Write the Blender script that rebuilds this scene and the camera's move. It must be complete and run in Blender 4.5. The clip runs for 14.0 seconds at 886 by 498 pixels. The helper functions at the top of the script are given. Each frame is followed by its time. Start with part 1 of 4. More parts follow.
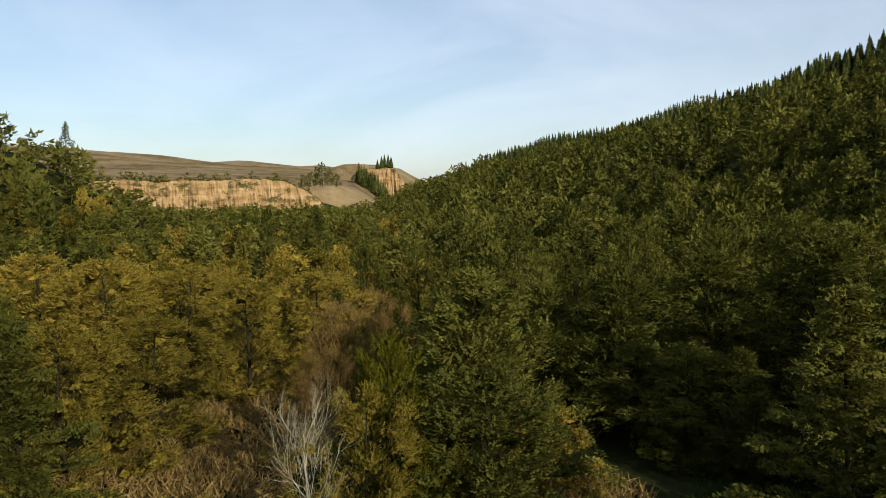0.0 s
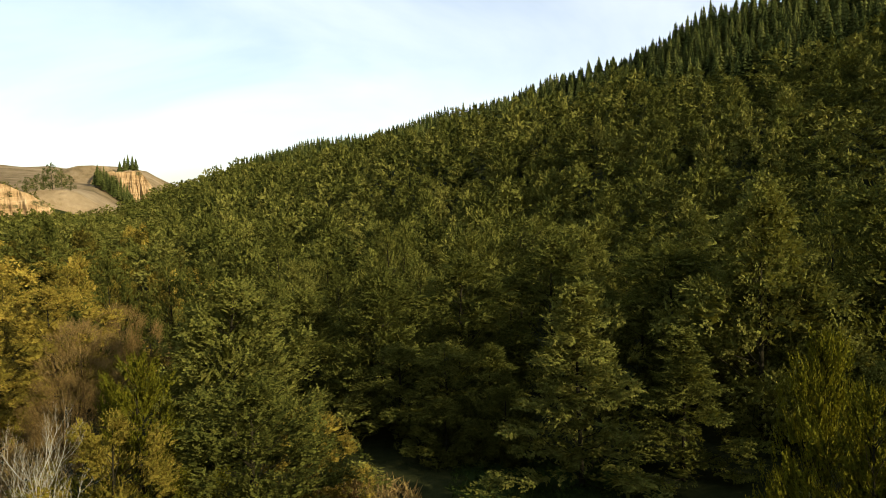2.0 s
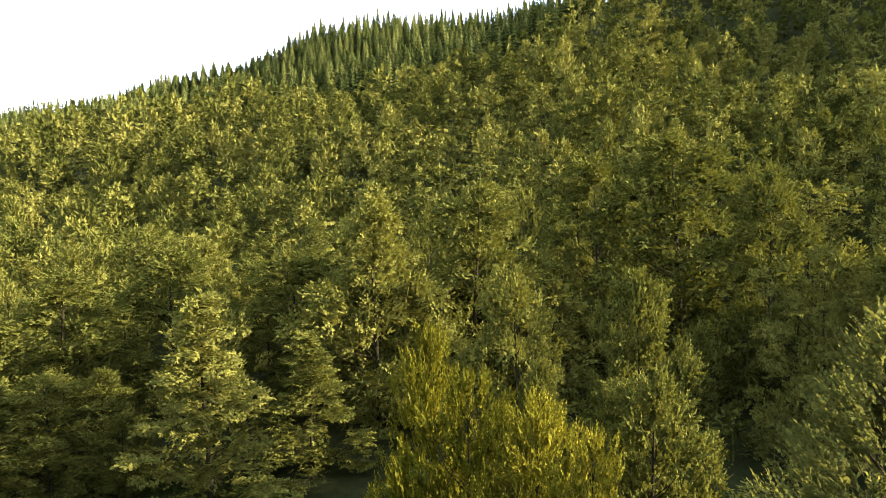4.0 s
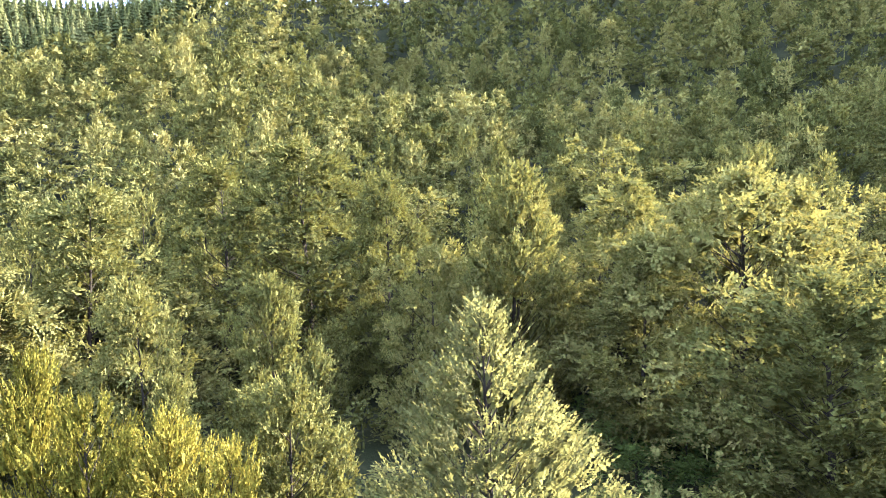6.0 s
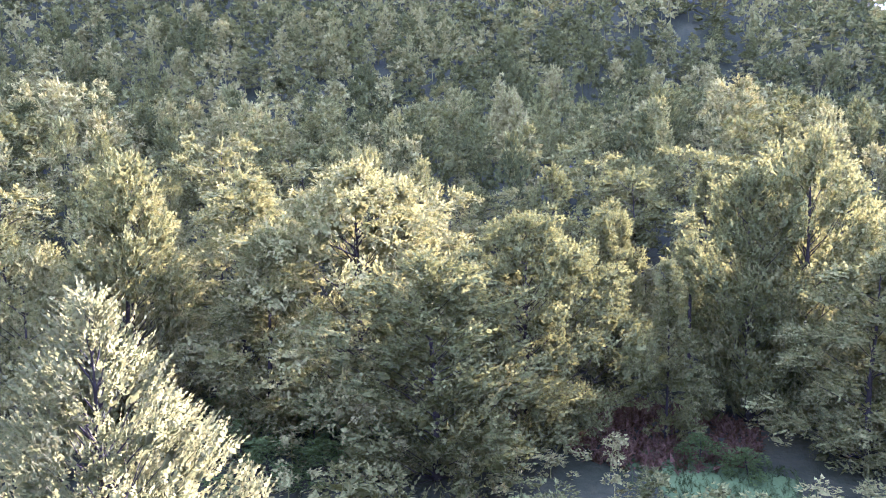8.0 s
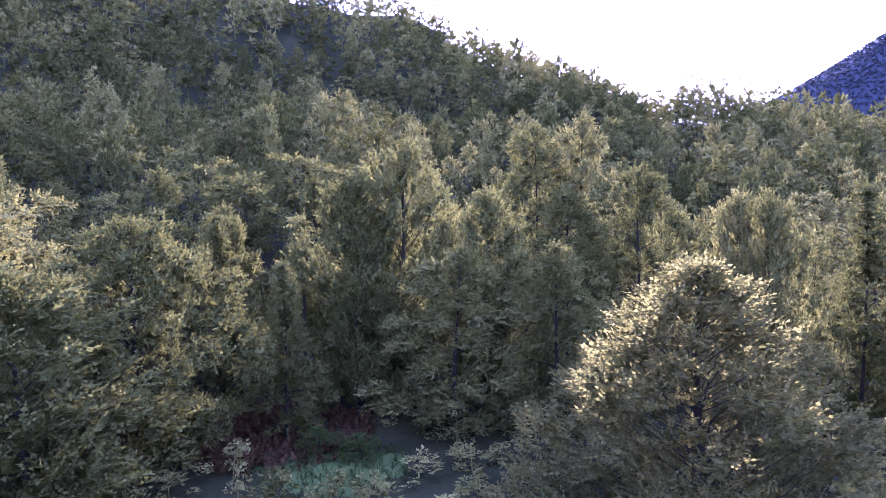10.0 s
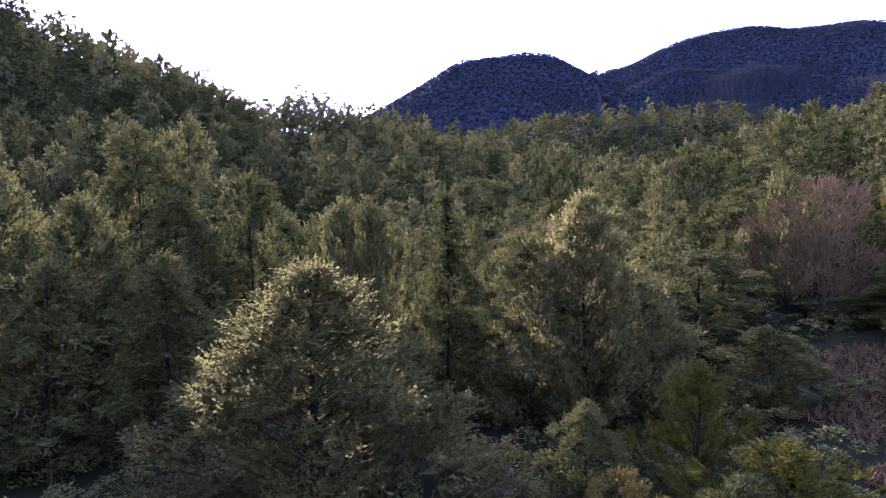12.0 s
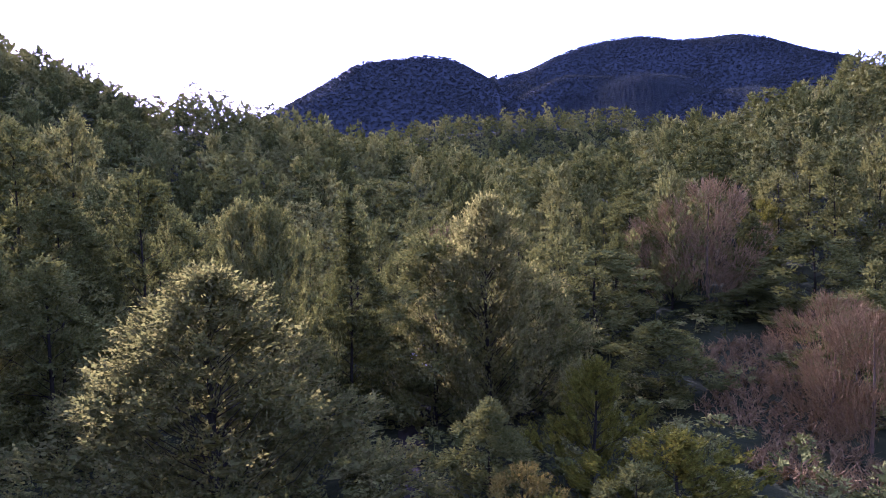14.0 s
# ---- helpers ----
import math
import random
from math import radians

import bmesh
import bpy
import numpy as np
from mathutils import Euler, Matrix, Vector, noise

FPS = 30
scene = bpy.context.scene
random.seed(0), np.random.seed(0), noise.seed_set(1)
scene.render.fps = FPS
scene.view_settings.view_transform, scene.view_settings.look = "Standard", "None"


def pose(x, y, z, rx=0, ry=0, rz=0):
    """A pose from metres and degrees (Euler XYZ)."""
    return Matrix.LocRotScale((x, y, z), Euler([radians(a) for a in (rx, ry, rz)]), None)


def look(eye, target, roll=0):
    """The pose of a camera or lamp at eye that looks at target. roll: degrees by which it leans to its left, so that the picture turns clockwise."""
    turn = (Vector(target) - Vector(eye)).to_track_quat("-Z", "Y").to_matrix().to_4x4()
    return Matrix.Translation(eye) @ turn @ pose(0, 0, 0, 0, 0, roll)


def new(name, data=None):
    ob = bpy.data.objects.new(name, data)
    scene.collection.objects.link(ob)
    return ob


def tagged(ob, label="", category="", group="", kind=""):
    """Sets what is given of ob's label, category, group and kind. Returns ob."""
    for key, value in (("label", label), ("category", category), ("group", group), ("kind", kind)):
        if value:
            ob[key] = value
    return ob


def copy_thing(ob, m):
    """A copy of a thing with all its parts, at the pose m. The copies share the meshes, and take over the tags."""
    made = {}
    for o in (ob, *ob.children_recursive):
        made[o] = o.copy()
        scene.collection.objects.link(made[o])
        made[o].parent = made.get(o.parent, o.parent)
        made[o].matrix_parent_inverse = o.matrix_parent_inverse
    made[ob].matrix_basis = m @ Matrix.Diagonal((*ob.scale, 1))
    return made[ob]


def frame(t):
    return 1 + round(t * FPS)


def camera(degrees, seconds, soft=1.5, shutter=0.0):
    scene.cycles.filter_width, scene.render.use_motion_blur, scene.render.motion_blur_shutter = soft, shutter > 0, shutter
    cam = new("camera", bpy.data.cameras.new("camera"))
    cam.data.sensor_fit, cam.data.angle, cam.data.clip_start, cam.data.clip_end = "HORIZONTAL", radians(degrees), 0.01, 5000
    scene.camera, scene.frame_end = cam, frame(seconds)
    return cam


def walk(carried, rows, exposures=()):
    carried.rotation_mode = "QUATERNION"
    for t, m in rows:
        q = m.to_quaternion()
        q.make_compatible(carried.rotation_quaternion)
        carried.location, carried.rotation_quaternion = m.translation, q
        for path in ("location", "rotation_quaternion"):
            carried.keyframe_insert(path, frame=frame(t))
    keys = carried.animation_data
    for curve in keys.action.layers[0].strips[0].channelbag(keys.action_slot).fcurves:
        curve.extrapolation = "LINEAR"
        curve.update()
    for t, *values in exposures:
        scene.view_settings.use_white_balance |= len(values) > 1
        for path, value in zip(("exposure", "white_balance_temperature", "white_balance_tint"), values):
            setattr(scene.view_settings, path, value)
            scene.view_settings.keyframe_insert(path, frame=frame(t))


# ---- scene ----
# ---------------------------------------------------------------- camera
cam = camera(64.0, 14.0, soft=0.6)

PATH = [
    (0.0, pose(0, 0, 14.72, 85.86, 1.00, 0.20)),
    (0.5, pose(0, 0, 14.66, 85.80, 1.00, -3.72)),
    (1.0, pose(0, 0, 14.68, 85.82, 0.98, -7.52)),
    (1.5, pose(0, 0, 14.80, 85.90, 0.95, -12.22)),
    (2.0, pose(0, 0, 14.90, 85.92, 0.95, -18.95)),
    (2.5, pose(0, 0, 14.96, 85.97, 0.92, -26.60)),
    (3.0, pose(0, 0, 15.00, 86.00, 0.90, -34.10)),
    (5.5, pose(0, 0, 15.00, 85.88, 0.95, -70.80)),
    (6.0, pose(0, 0, 15.00, 85.90, 0.95, -78.15)),
    (6.5, pose(0, 0, 14.78, 85.92, 0.95, -85.50)),
    (7.0, pose(0, 0, 14.60, 85.92, 0.95, -92.90)),
    (7.5, pose(0, 0, 14.44, 85.92, 1.00, -100.50)),
    (8.5, pose(0, 0, 14.20, 85.93, 1.00, -115.60)),
    (10.0, pose(0, 0, 14.10, 85.95, 1.05, -138.58)),
    (10.5, pose(0, 0, 14.10, 85.95, 1.05, -146.35)),
    (11.0, pose(0, 0, 14.10, 85.98, 1.02, -154.47)),
    (11.5, pose(0, 0, 14.10, 85.97, 1.00, -162.42)),
    (12.0, pose(0, 0, 14.10, 85.94, 0.97, -169.20)),
    (12.5, pose(0, 0, 14.10, 85.93, 0.95, -172.98)),
    (13.0, pose(0, 0, 14.10, 85.94, 0.96, -174.36)),
    (13.5, pose(0, 0, 14.10, 85.93, 0.95, -175.71)),
    (14.0, pose(0, 0, 14.10, 85.95, 0.93, -177.04)),
]
EXPOSURES = [
    (0.0, 0.54, 6200, 10), (1.5, 0.82, 6650, 10), (2.0, 1.05, 6650, 10), (2.5, 1.45, 6650, 10), (3.0, 1.97, 6700, 11),
    (5.5, 4.25, 5250, 37), (6.5, 4.66, 4800, 58), (7.5, 4.88, 4500, 74), (10.0, 3.88, 4420, 88), (11.0, 2.92, 4450, 84),
    (12.0, 2.62, 4500, 78), (12.5, 2.62, 4500, 78), (14.0, 2.66, 4500, 76),
]
walk(cam, PATH, EXPOSURES)

# ---------------------------------------------------------------- sky and sun
SUN_AZ, SUN_EL = 146.0, 19.5          # clockwise from +y, above the horizon

world = bpy.data.worlds.new("sky")
scene.world = world
world.use_nodes = True


def sky_nodes():
    nt = world.node_tree
    nt.nodes.clear()
    out = nt.nodes.new("ShaderNodeOutputWorld")
    bg = nt.nodes.new("ShaderNodeBackground")
    sky = nt.nodes.new("ShaderNodeTexSky")
    sky.sky_type, sky.sun_disc = "NISHITA", False
    sky.sun_elevation, sky.sun_rotation = radians(SUN_EL), radians(SUN_AZ)
    sky.air_density, sky.dust_density, sky.ozone_density = 1.0, 1.2, 1.5
    co = nt.nodes.new("ShaderNodeTexCoord")
    mp = nt.nodes.new("ShaderNodeMapping")
    mp.inputs["Scale"].default_value = (1.1, 0.9, 3.0)
    mp.inputs["Rotation"].default_value = (0.12, 0.2, 0.5)
    ns = nt.nodes.new("ShaderNodeTexNoise")
    ns.inputs["Scale"].default_value, ns.inputs["Detail"].default_value = 1.6, 6.0
    ns.inputs["Roughness"].default_value, ns.inputs["Distortion"].default_value = 0.55, 0.6
    rp = nt.nodes.new("ShaderNodeMapRange")
    rp.inputs["From Min"].default_value, rp.inputs["From Max"].default_value = 0.38, 0.78
    rp.inputs["To Min"].default_value, rp.inputs["To Max"].default_value = 0.15, 0.5
    mix = nt.nodes.new("ShaderNodeMix")
    mix.data_type = "RGBA"
    mix.inputs["B"].default_value = (9.0, 9.4, 10.0, 1)
    for a, b in ((co.outputs["Generated"], mp.inputs["Vector"]), (mp.outputs["Vector"], ns.inputs["Vector"]),
                 (ns.outputs["Fac"], rp.inputs["Value"]), (rp.outputs["Result"], mix.inputs["Factor"]),
                 (sky.outputs["Color"], mix.inputs["A"]), (mix.outputs["Result"], bg.inputs["Color"]),
                 (bg.outputs["Background"], out.inputs["Surface"])):
        nt.links.new(a, b)
    bg.inputs["Strength"].default_value = 0.085


sky_nodes()
sun = new("sun", bpy.data.lights.new("sun", "SUN"))
sun.data.energy, sun.data.angle, sun.data.color = 4.0, radians(0.53), (1.0, 0.86, 0.66)
sun_dir = Vector((math.sin(radians(SUN_AZ)) * math.cos(radians(SUN_EL)),
                  math.cos(radians(SUN_AZ)) * math.cos(radians(SUN_EL)), math.sin(radians(SUN_EL))))
sun.matrix_world = look((0, 0, 200), Vector((0, 0, 200)) - sun_dir)


# ---------------------------------------------------------------- materials
def mat_base(name):
    m = bpy.data.materials.new(name)
    m.use_nodes = True
    nt = m.node_tree
    return m, nt, nt.nodes["Principled BSDF"], nt.nodes["Material Output"]


def ramp(nt, stops):
    r = nt.nodes.new("ShaderNodeValToRGB")
    while len(r.color_ramp.elements) < len(stops):
        r.color_ramp.elements.new(0.5)
    for e, (p, c) in zip(r.color_ramp.elements, stops):
        e.position, e.color = p, (*c, 1)
    return r


def noise_node(nt, scale, detail=4.0, rough=0.6, space="Object"):
    co = nt.nodes.new("ShaderNodeTexCoord")
    n = nt.nodes.new("ShaderNodeTexNoise")
    n.inputs["Scale"].default_value, n.inputs["Detail"].default_value, n.inputs["Roughness"].default_value = scale, detail, rough
    nt.links.new(co.outputs[space], n.inputs["Vector"])
    return n


def math_node(nt, op, a, b):
    n = nt.nodes.new("ShaderNodeMath")
    n.operation = op
    for i, v in enumerate((a, b)):
        if isinstance(v, (int, float)):
            n.inputs[i].default_value = v
        else:
            nt.links.new(v, n.inputs[i])
    return n.outputs[0]


def leaf_mat(name, dark, mid, pale, joined=False, translucent=0.27, gloss=0.7, cell=11.0, speckle=0.7):
    """Foliage: each leaf and each tree has its own tone; light shines through the blades."""
    m, nt, bs, out = mat_base(name)
    geo = nt.nodes.new("ShaderNodeNewGeometry")
    if joined:
        at = nt.nodes.new("ShaderNodeAttribute")
        at.attribute_name = "tone"
        tree = at.outputs["Fac"]
    else:
        tree = nt.nodes.new("ShaderNodeObjectInfo").outputs["Random"]
    ns = noise_node(nt, 0.9, 3.0)
    v = math_node(nt, "MULTIPLY", geo.outputs["Random Per Island"], 0.15 if joined else 0.25)
    v = math_node(nt, "ADD", v, math_node(nt, "MULTIPLY", math_node(nt, "POWER", tree, 1.3), 0.80 if joined else 0.45))
    v = math_node(nt, "ADD", v, 0.0 if joined else 0.08)
    v = math_node(nt, "ADD", v, math_node(nt, "MULTIPLY", ns.outputs["Fac"], 0.25))
    rp = ramp(nt, [(0.15, dark), (0.55, mid), (0.95, pale)])
    nt.links.new(v, rp.inputs["Fac"])
    # the single leaves of a spray: small cells of their own tone and tilt
    co = nt.nodes.new("ShaderNodeTexCoord")
    vo = nt.nodes.new("ShaderNodeTexVoronoi")
    vo.inputs["Scale"].default_value = cell
    nt.links.new(co.outputs["Object"], vo.inputs["Vector"])
    sep = nt.nodes.new("ShaderNodeSeparateColor")
    nt.links.new(vo.outputs["Color"], sep.inputs["Color"])
    hs = nt.nodes.new("ShaderNodeHueSaturation")
    nt.links.new(math_node(nt, "ADD", math_node(nt, "MULTIPLY", sep.outputs[0], speckle), 1.0 - 0.5 * speckle), hs.inputs["Value"])
    nt.links.new(math_node(nt, "ADD", math_node(nt, "MULTIPLY", sep.outputs[1], 0.03), 0.485), hs.inputs["Hue"])
    nt.links.new(rp.outputs["Color"], hs.inputs["Color"])
    rp = hs
    bp = nt.nodes.new("ShaderNodeBump")
    bp.inputs["Strength"].default_value, bp.inputs["Distance"].default_value = 0.9, 0.6 / cell
    nt.links.new(math_node(nt, "ADD", vo.outputs["Distance"], sep.outputs[2]), bp.inputs["Height"])
    nt.links.new(bp.outputs["Normal"], bs.inputs["Normal"])
    nt.links.new(rp.outputs["Color"], bs.inputs["Base Color"])
    bs.inputs["Roughness"].default_value = gloss
    bs.inputs["Specular IOR Level"].default_value = 0.0
    tr = nt.nodes.new("ShaderNodeBsdfTranslucent")
    warm = nt.nodes.new("ShaderNodeMix")
    warm.data_type, warm.blend_type = "RGBA", "MULTIPLY"
    warm.inputs["Factor"].default_value, warm.inputs["B"].default_value = 1.0, (1.2, 1.12, 0.68, 1)
    nt.links.new(rp.outputs["Color"], warm.inputs["A"])
    nt.links.new(warm.outputs["Result"], tr.inputs["Color"])
    mx = nt.nodes.new("ShaderNodeMixShader")
    mx.inputs["Fac"].default_value = translucent
    nt.links.new(bs.outputs["BSDF"], mx.inputs[1])
    nt.links.new(tr.outputs["BSDF"], mx.inputs[2])
    nt.links.new(mx.outputs["Shader"], out.inputs["Surface"])
    return m


def rough_mat(name, stops, scale, fine, bump=0.4, rough=0.9, distance=0.1):
    """Bark, soil, rock: two scales of noise in the colour and a fine relief."""
    m, nt, bs, out = mat_base(name)
    a, b = noise_node(nt, scale, 5.0), noise_node(nt, fine, 6.0, 0.7)
    v = math_node(nt, "ADD", math_node(nt, "MULTIPLY", a.outputs["Fac"], 0.6), math_node(nt, "MULTIPLY", b.outputs["Fac"], 0.4))
    rp = ramp(nt, stops)
    nt.links.new(v, rp.inputs["Fac"])
    nt.links.new(rp.outputs["Color"], bs.inputs["Base Color"])
    bs.inputs["Roughness"].default_value = rough
    bs.inputs["Specular IOR Level"].default_value = 0.02
    bp = nt.nodes.new("ShaderNodeBump")
    bp.inputs["Strength"].default_value, bp.inputs["Distance"].default_value = bump, distance
    nt.links.new(b.outputs["Fac"], bp.inputs["Height"])
    nt.links.new(bp.outputs["Normal"], bs.inputs["Normal"])
    return m


def clay_mat(name):
    """Weathered clay face: rain-cut streaks down the slope, level beds, patches of moss and dark scrub roots."""
    m, nt, bs, out = mat_base(name)
    co = nt.nodes.new("ShaderNodeTexCoord")

    def stretched(sx, sz, detail=6.0):
        mp = nt.nodes.new("ShaderNodeMapping")
        mp.inputs["Scale"].default_value = (sx, sx, sz)
        n = nt.nodes.new("ShaderNodeTexNoise")
        n.inputs["Scale"].default_value, n.inputs["Detail"].default_value, n.inputs["Roughness"].default_value = 1.0, detail, 0.65
        nt.links.new(co.outputs["Object"], mp.inputs["Vector"])
        nt.links.new(mp.outputs["Vector"], n.inputs["Vector"])
        return n.outputs["Fac"]

    streak, bed, moss = stretched(0.22, 0.08), stretched(0.04, 0.30), stretched(0.08, 0.16)
    v = math_node(nt, "ADD", math_node(nt, "MULTIPLY", streak, 0.5), math_node(nt, "MULTIPLY", bed, 0.5))
    rp = ramp(nt, [(0.36, (0.10, 0.070, 0.034)), (0.46, (0.24, 0.16, 0.072)), (0.54, (0.33, 0.23, 0.11)), (0.66, (0.43, 0.33, 0.18))])
    nt.links.new(v, rp.inputs["Fac"])
    mask = nt.nodes.new("ShaderNodeMapRange")
    mask.inputs["From Min"].default_value, mask.inputs["From Max"].default_value = 0.56, 0.62
    nt.links.new(moss, mask.inputs["Value"])
    mx = nt.nodes.new("ShaderNodeMix")
    mx.data_type = "RGBA"
    mx.inputs["B"].default_value = (0.085, 0.075, 0.030, 1)
    nt.links.new(mask.outputs["Result"], mx.inputs["Factor"])
    nt.links.new(rp.outputs["Color"], mx.inputs["A"])
    nt.links.new(mx.outputs["Result"], bs.inputs["Base Color"])
    bs.inputs["Roughness"].default_value = 0.95
    bs.inputs["Specular IOR Level"].default_value = 0.02
    bp = nt.nodes.new("ShaderNodeBump")
    bp.inputs["Strength"].default_value, bp.inputs["Distance"].default_value = 1.0, 2.0
    nt.links.new(v, bp.inputs["Height"])
    nt.links.new(bp.outputs["Normal"], bs.inputs["Normal"])
    return m


BEECH = ((0.042, 0.049, 0.010), (0.098, 0.103, 0.020), (0.150, 0.147, 0.031))
# beech tone lightened: sunlight through the upswept crowns put into their colour
BEECH_LIT = ((0.061, 0.065, 0.014), (0.137, 0.134, 0.033), (0.225, 0.208, 0.057))
YELLOW = ((0.044, 0.046, 0.005), (0.105, 0.102, 0.009), (0.185, 0.168, 0.018))
OLIVE = ((0.065, 0.058, 0.011), (0.163, 0.133, 0.021), (0.295, 0.225, 0.039))
PINE = ((0.029, 0.039, 0.011), (0.063, 0.076, 0.018), (0.118, 0.128, 0.033))
M = {
    "beech": leaf_mat("beech_leaves", *BEECH),
    "pale": leaf_mat("lightened_beech_leaves", *BEECH_LIT, translucent=0.55),
    "young": leaf_mat("young_leaves", (0.046, 0.054, 0.014), (0.080, 0.088, 0.024), (0.112, 0.117, 0.035), translucent=0.55),
    "yellow": leaf_mat("yellow_leaves", *YELLOW),
    "olive": leaf_mat("olive_leaves", *OLIVE),
    "pine": leaf_mat("pine_needles", *PINE, translucent=0.15),
    "beech_far": leaf_mat("far_beech_leaves", *BEECH, joined=True, cell=6.0, speckle=0.8, translucent=0.16),
    "olive_far": leaf_mat("far_olive_leaves", *OLIVE, joined=True, cell=6.0, speckle=0.8, translucent=0.16),
    "pine_far": leaf_mat("far_pine_needles", *PINE, joined=True, cell=3.0, translucent=0.15),
    # bluer than the near leaves: haze of the distance mixed into the colour
    "mountain": leaf_mat("hazed_mountain_leaves", (0.032, 0.039, 0.035), (0.040, 0.048, 0.042), (0.050, 0.058, 0.050), joined=True, translucent=0.2, cell=0.8, speckle=0.5),
    "grass": leaf_mat("dry_grass_blades", (0.12, 0.085, 0.03), (0.28, 0.20, 0.075), (0.45, 0.35, 0.15)),
    "green_grass": leaf_mat("green_grass_blades", (0.022, 0.036, 0.008), (0.045, 0.066, 0.014), (0.085, 0.11, 0.028)),
    "bush": leaf_mat("bright_bush_leaves", (0.035, 0.055, 0.010), (0.075, 0.11, 0.018), (0.13, 0.17, 0.035)),
    "bracken": leaf_mat("bracken_fronds", (0.032, 0.021, 0.008), (0.075, 0.047, 0.017), (0.125, 0.083, 0.032)),
    "redtwig": leaf_mat("red_twigs", (0.085, 0.056, 0.018), (0.17, 0.116, 0.037), (0.25, 0.178, 0.062), translucent=0.05),
    "redwood": rough_mat("red_willow_bark", [(0.3, (0.05, 0.036, 0.016)), (0.7, (0.13, 0.09, 0.038))], 2.0, 12.0),
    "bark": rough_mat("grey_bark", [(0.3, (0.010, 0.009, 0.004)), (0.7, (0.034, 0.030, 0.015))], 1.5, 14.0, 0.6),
    "deadwood": rough_mat("lichened_wood", [(0.3, (0.19, 0.18, 0.12)), (0.7, (0.44, 0.42, 0.31))], 2.0, 18.0, 0.5),
    "floor": rough_mat("forest_floor", [(0.3, (0.010, 0.013, 0.004)), (0.5, (0.021, 0.025, 0.008)), (0.7, (0.042, 0.042, 0.013))], 0.12, 1.7, 0.6, 0.95, 0.3),
    "tussock": rough_mat("dry_tussock", [(0.36, (0.075, 0.065, 0.030)), (0.46, (0.17, 0.125, 0.06)), (0.54, (0.24, 0.18, 0.095)), (0.66, (0.33, 0.26, 0.145))], 0.014, 0.11, 0.9, 0.95, 2.5),
    # the same distance haze mixed into the ground below the far woods
    "hillside": rough_mat("hazed_wooded_hillside", [(0.3, (0.016, 0.020, 0.019)), (0.7, (0.032, 0.038, 0.035))], 0.01, 0.2, 0.8, 0.95, 2.0),
    "cliff": clay_mat("eroded_clay"),
    "dirt": rough_mat("track_dirt", [(0.3, (0.018, 0.015, 0.008)), (0.7, (0.042, 0.036, 0.020))], 0.4, 6.0, 0.5, 0.95, 0.05),
    "gravel": rough_mat("pale_gravel", [(0.3, (0.28, 0.25, 0.21)), (0.7, (0.55, 0.51, 0.45))], 0.6, 9.0, 0.7, 0.95, 0.05),
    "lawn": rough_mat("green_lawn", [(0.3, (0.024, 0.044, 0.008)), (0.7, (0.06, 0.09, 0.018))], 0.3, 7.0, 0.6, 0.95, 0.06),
    # grass darker than the lawn, with the clearing's shade put into its colour
    "turf": rough_mat("shade_dark_turf", [(0.3, (0.010, 0.018, 0.004)), (0.7, (0.028, 0.042, 0.010))], 0.3, 7.0, 0.6, 0.95, 0.06),
}


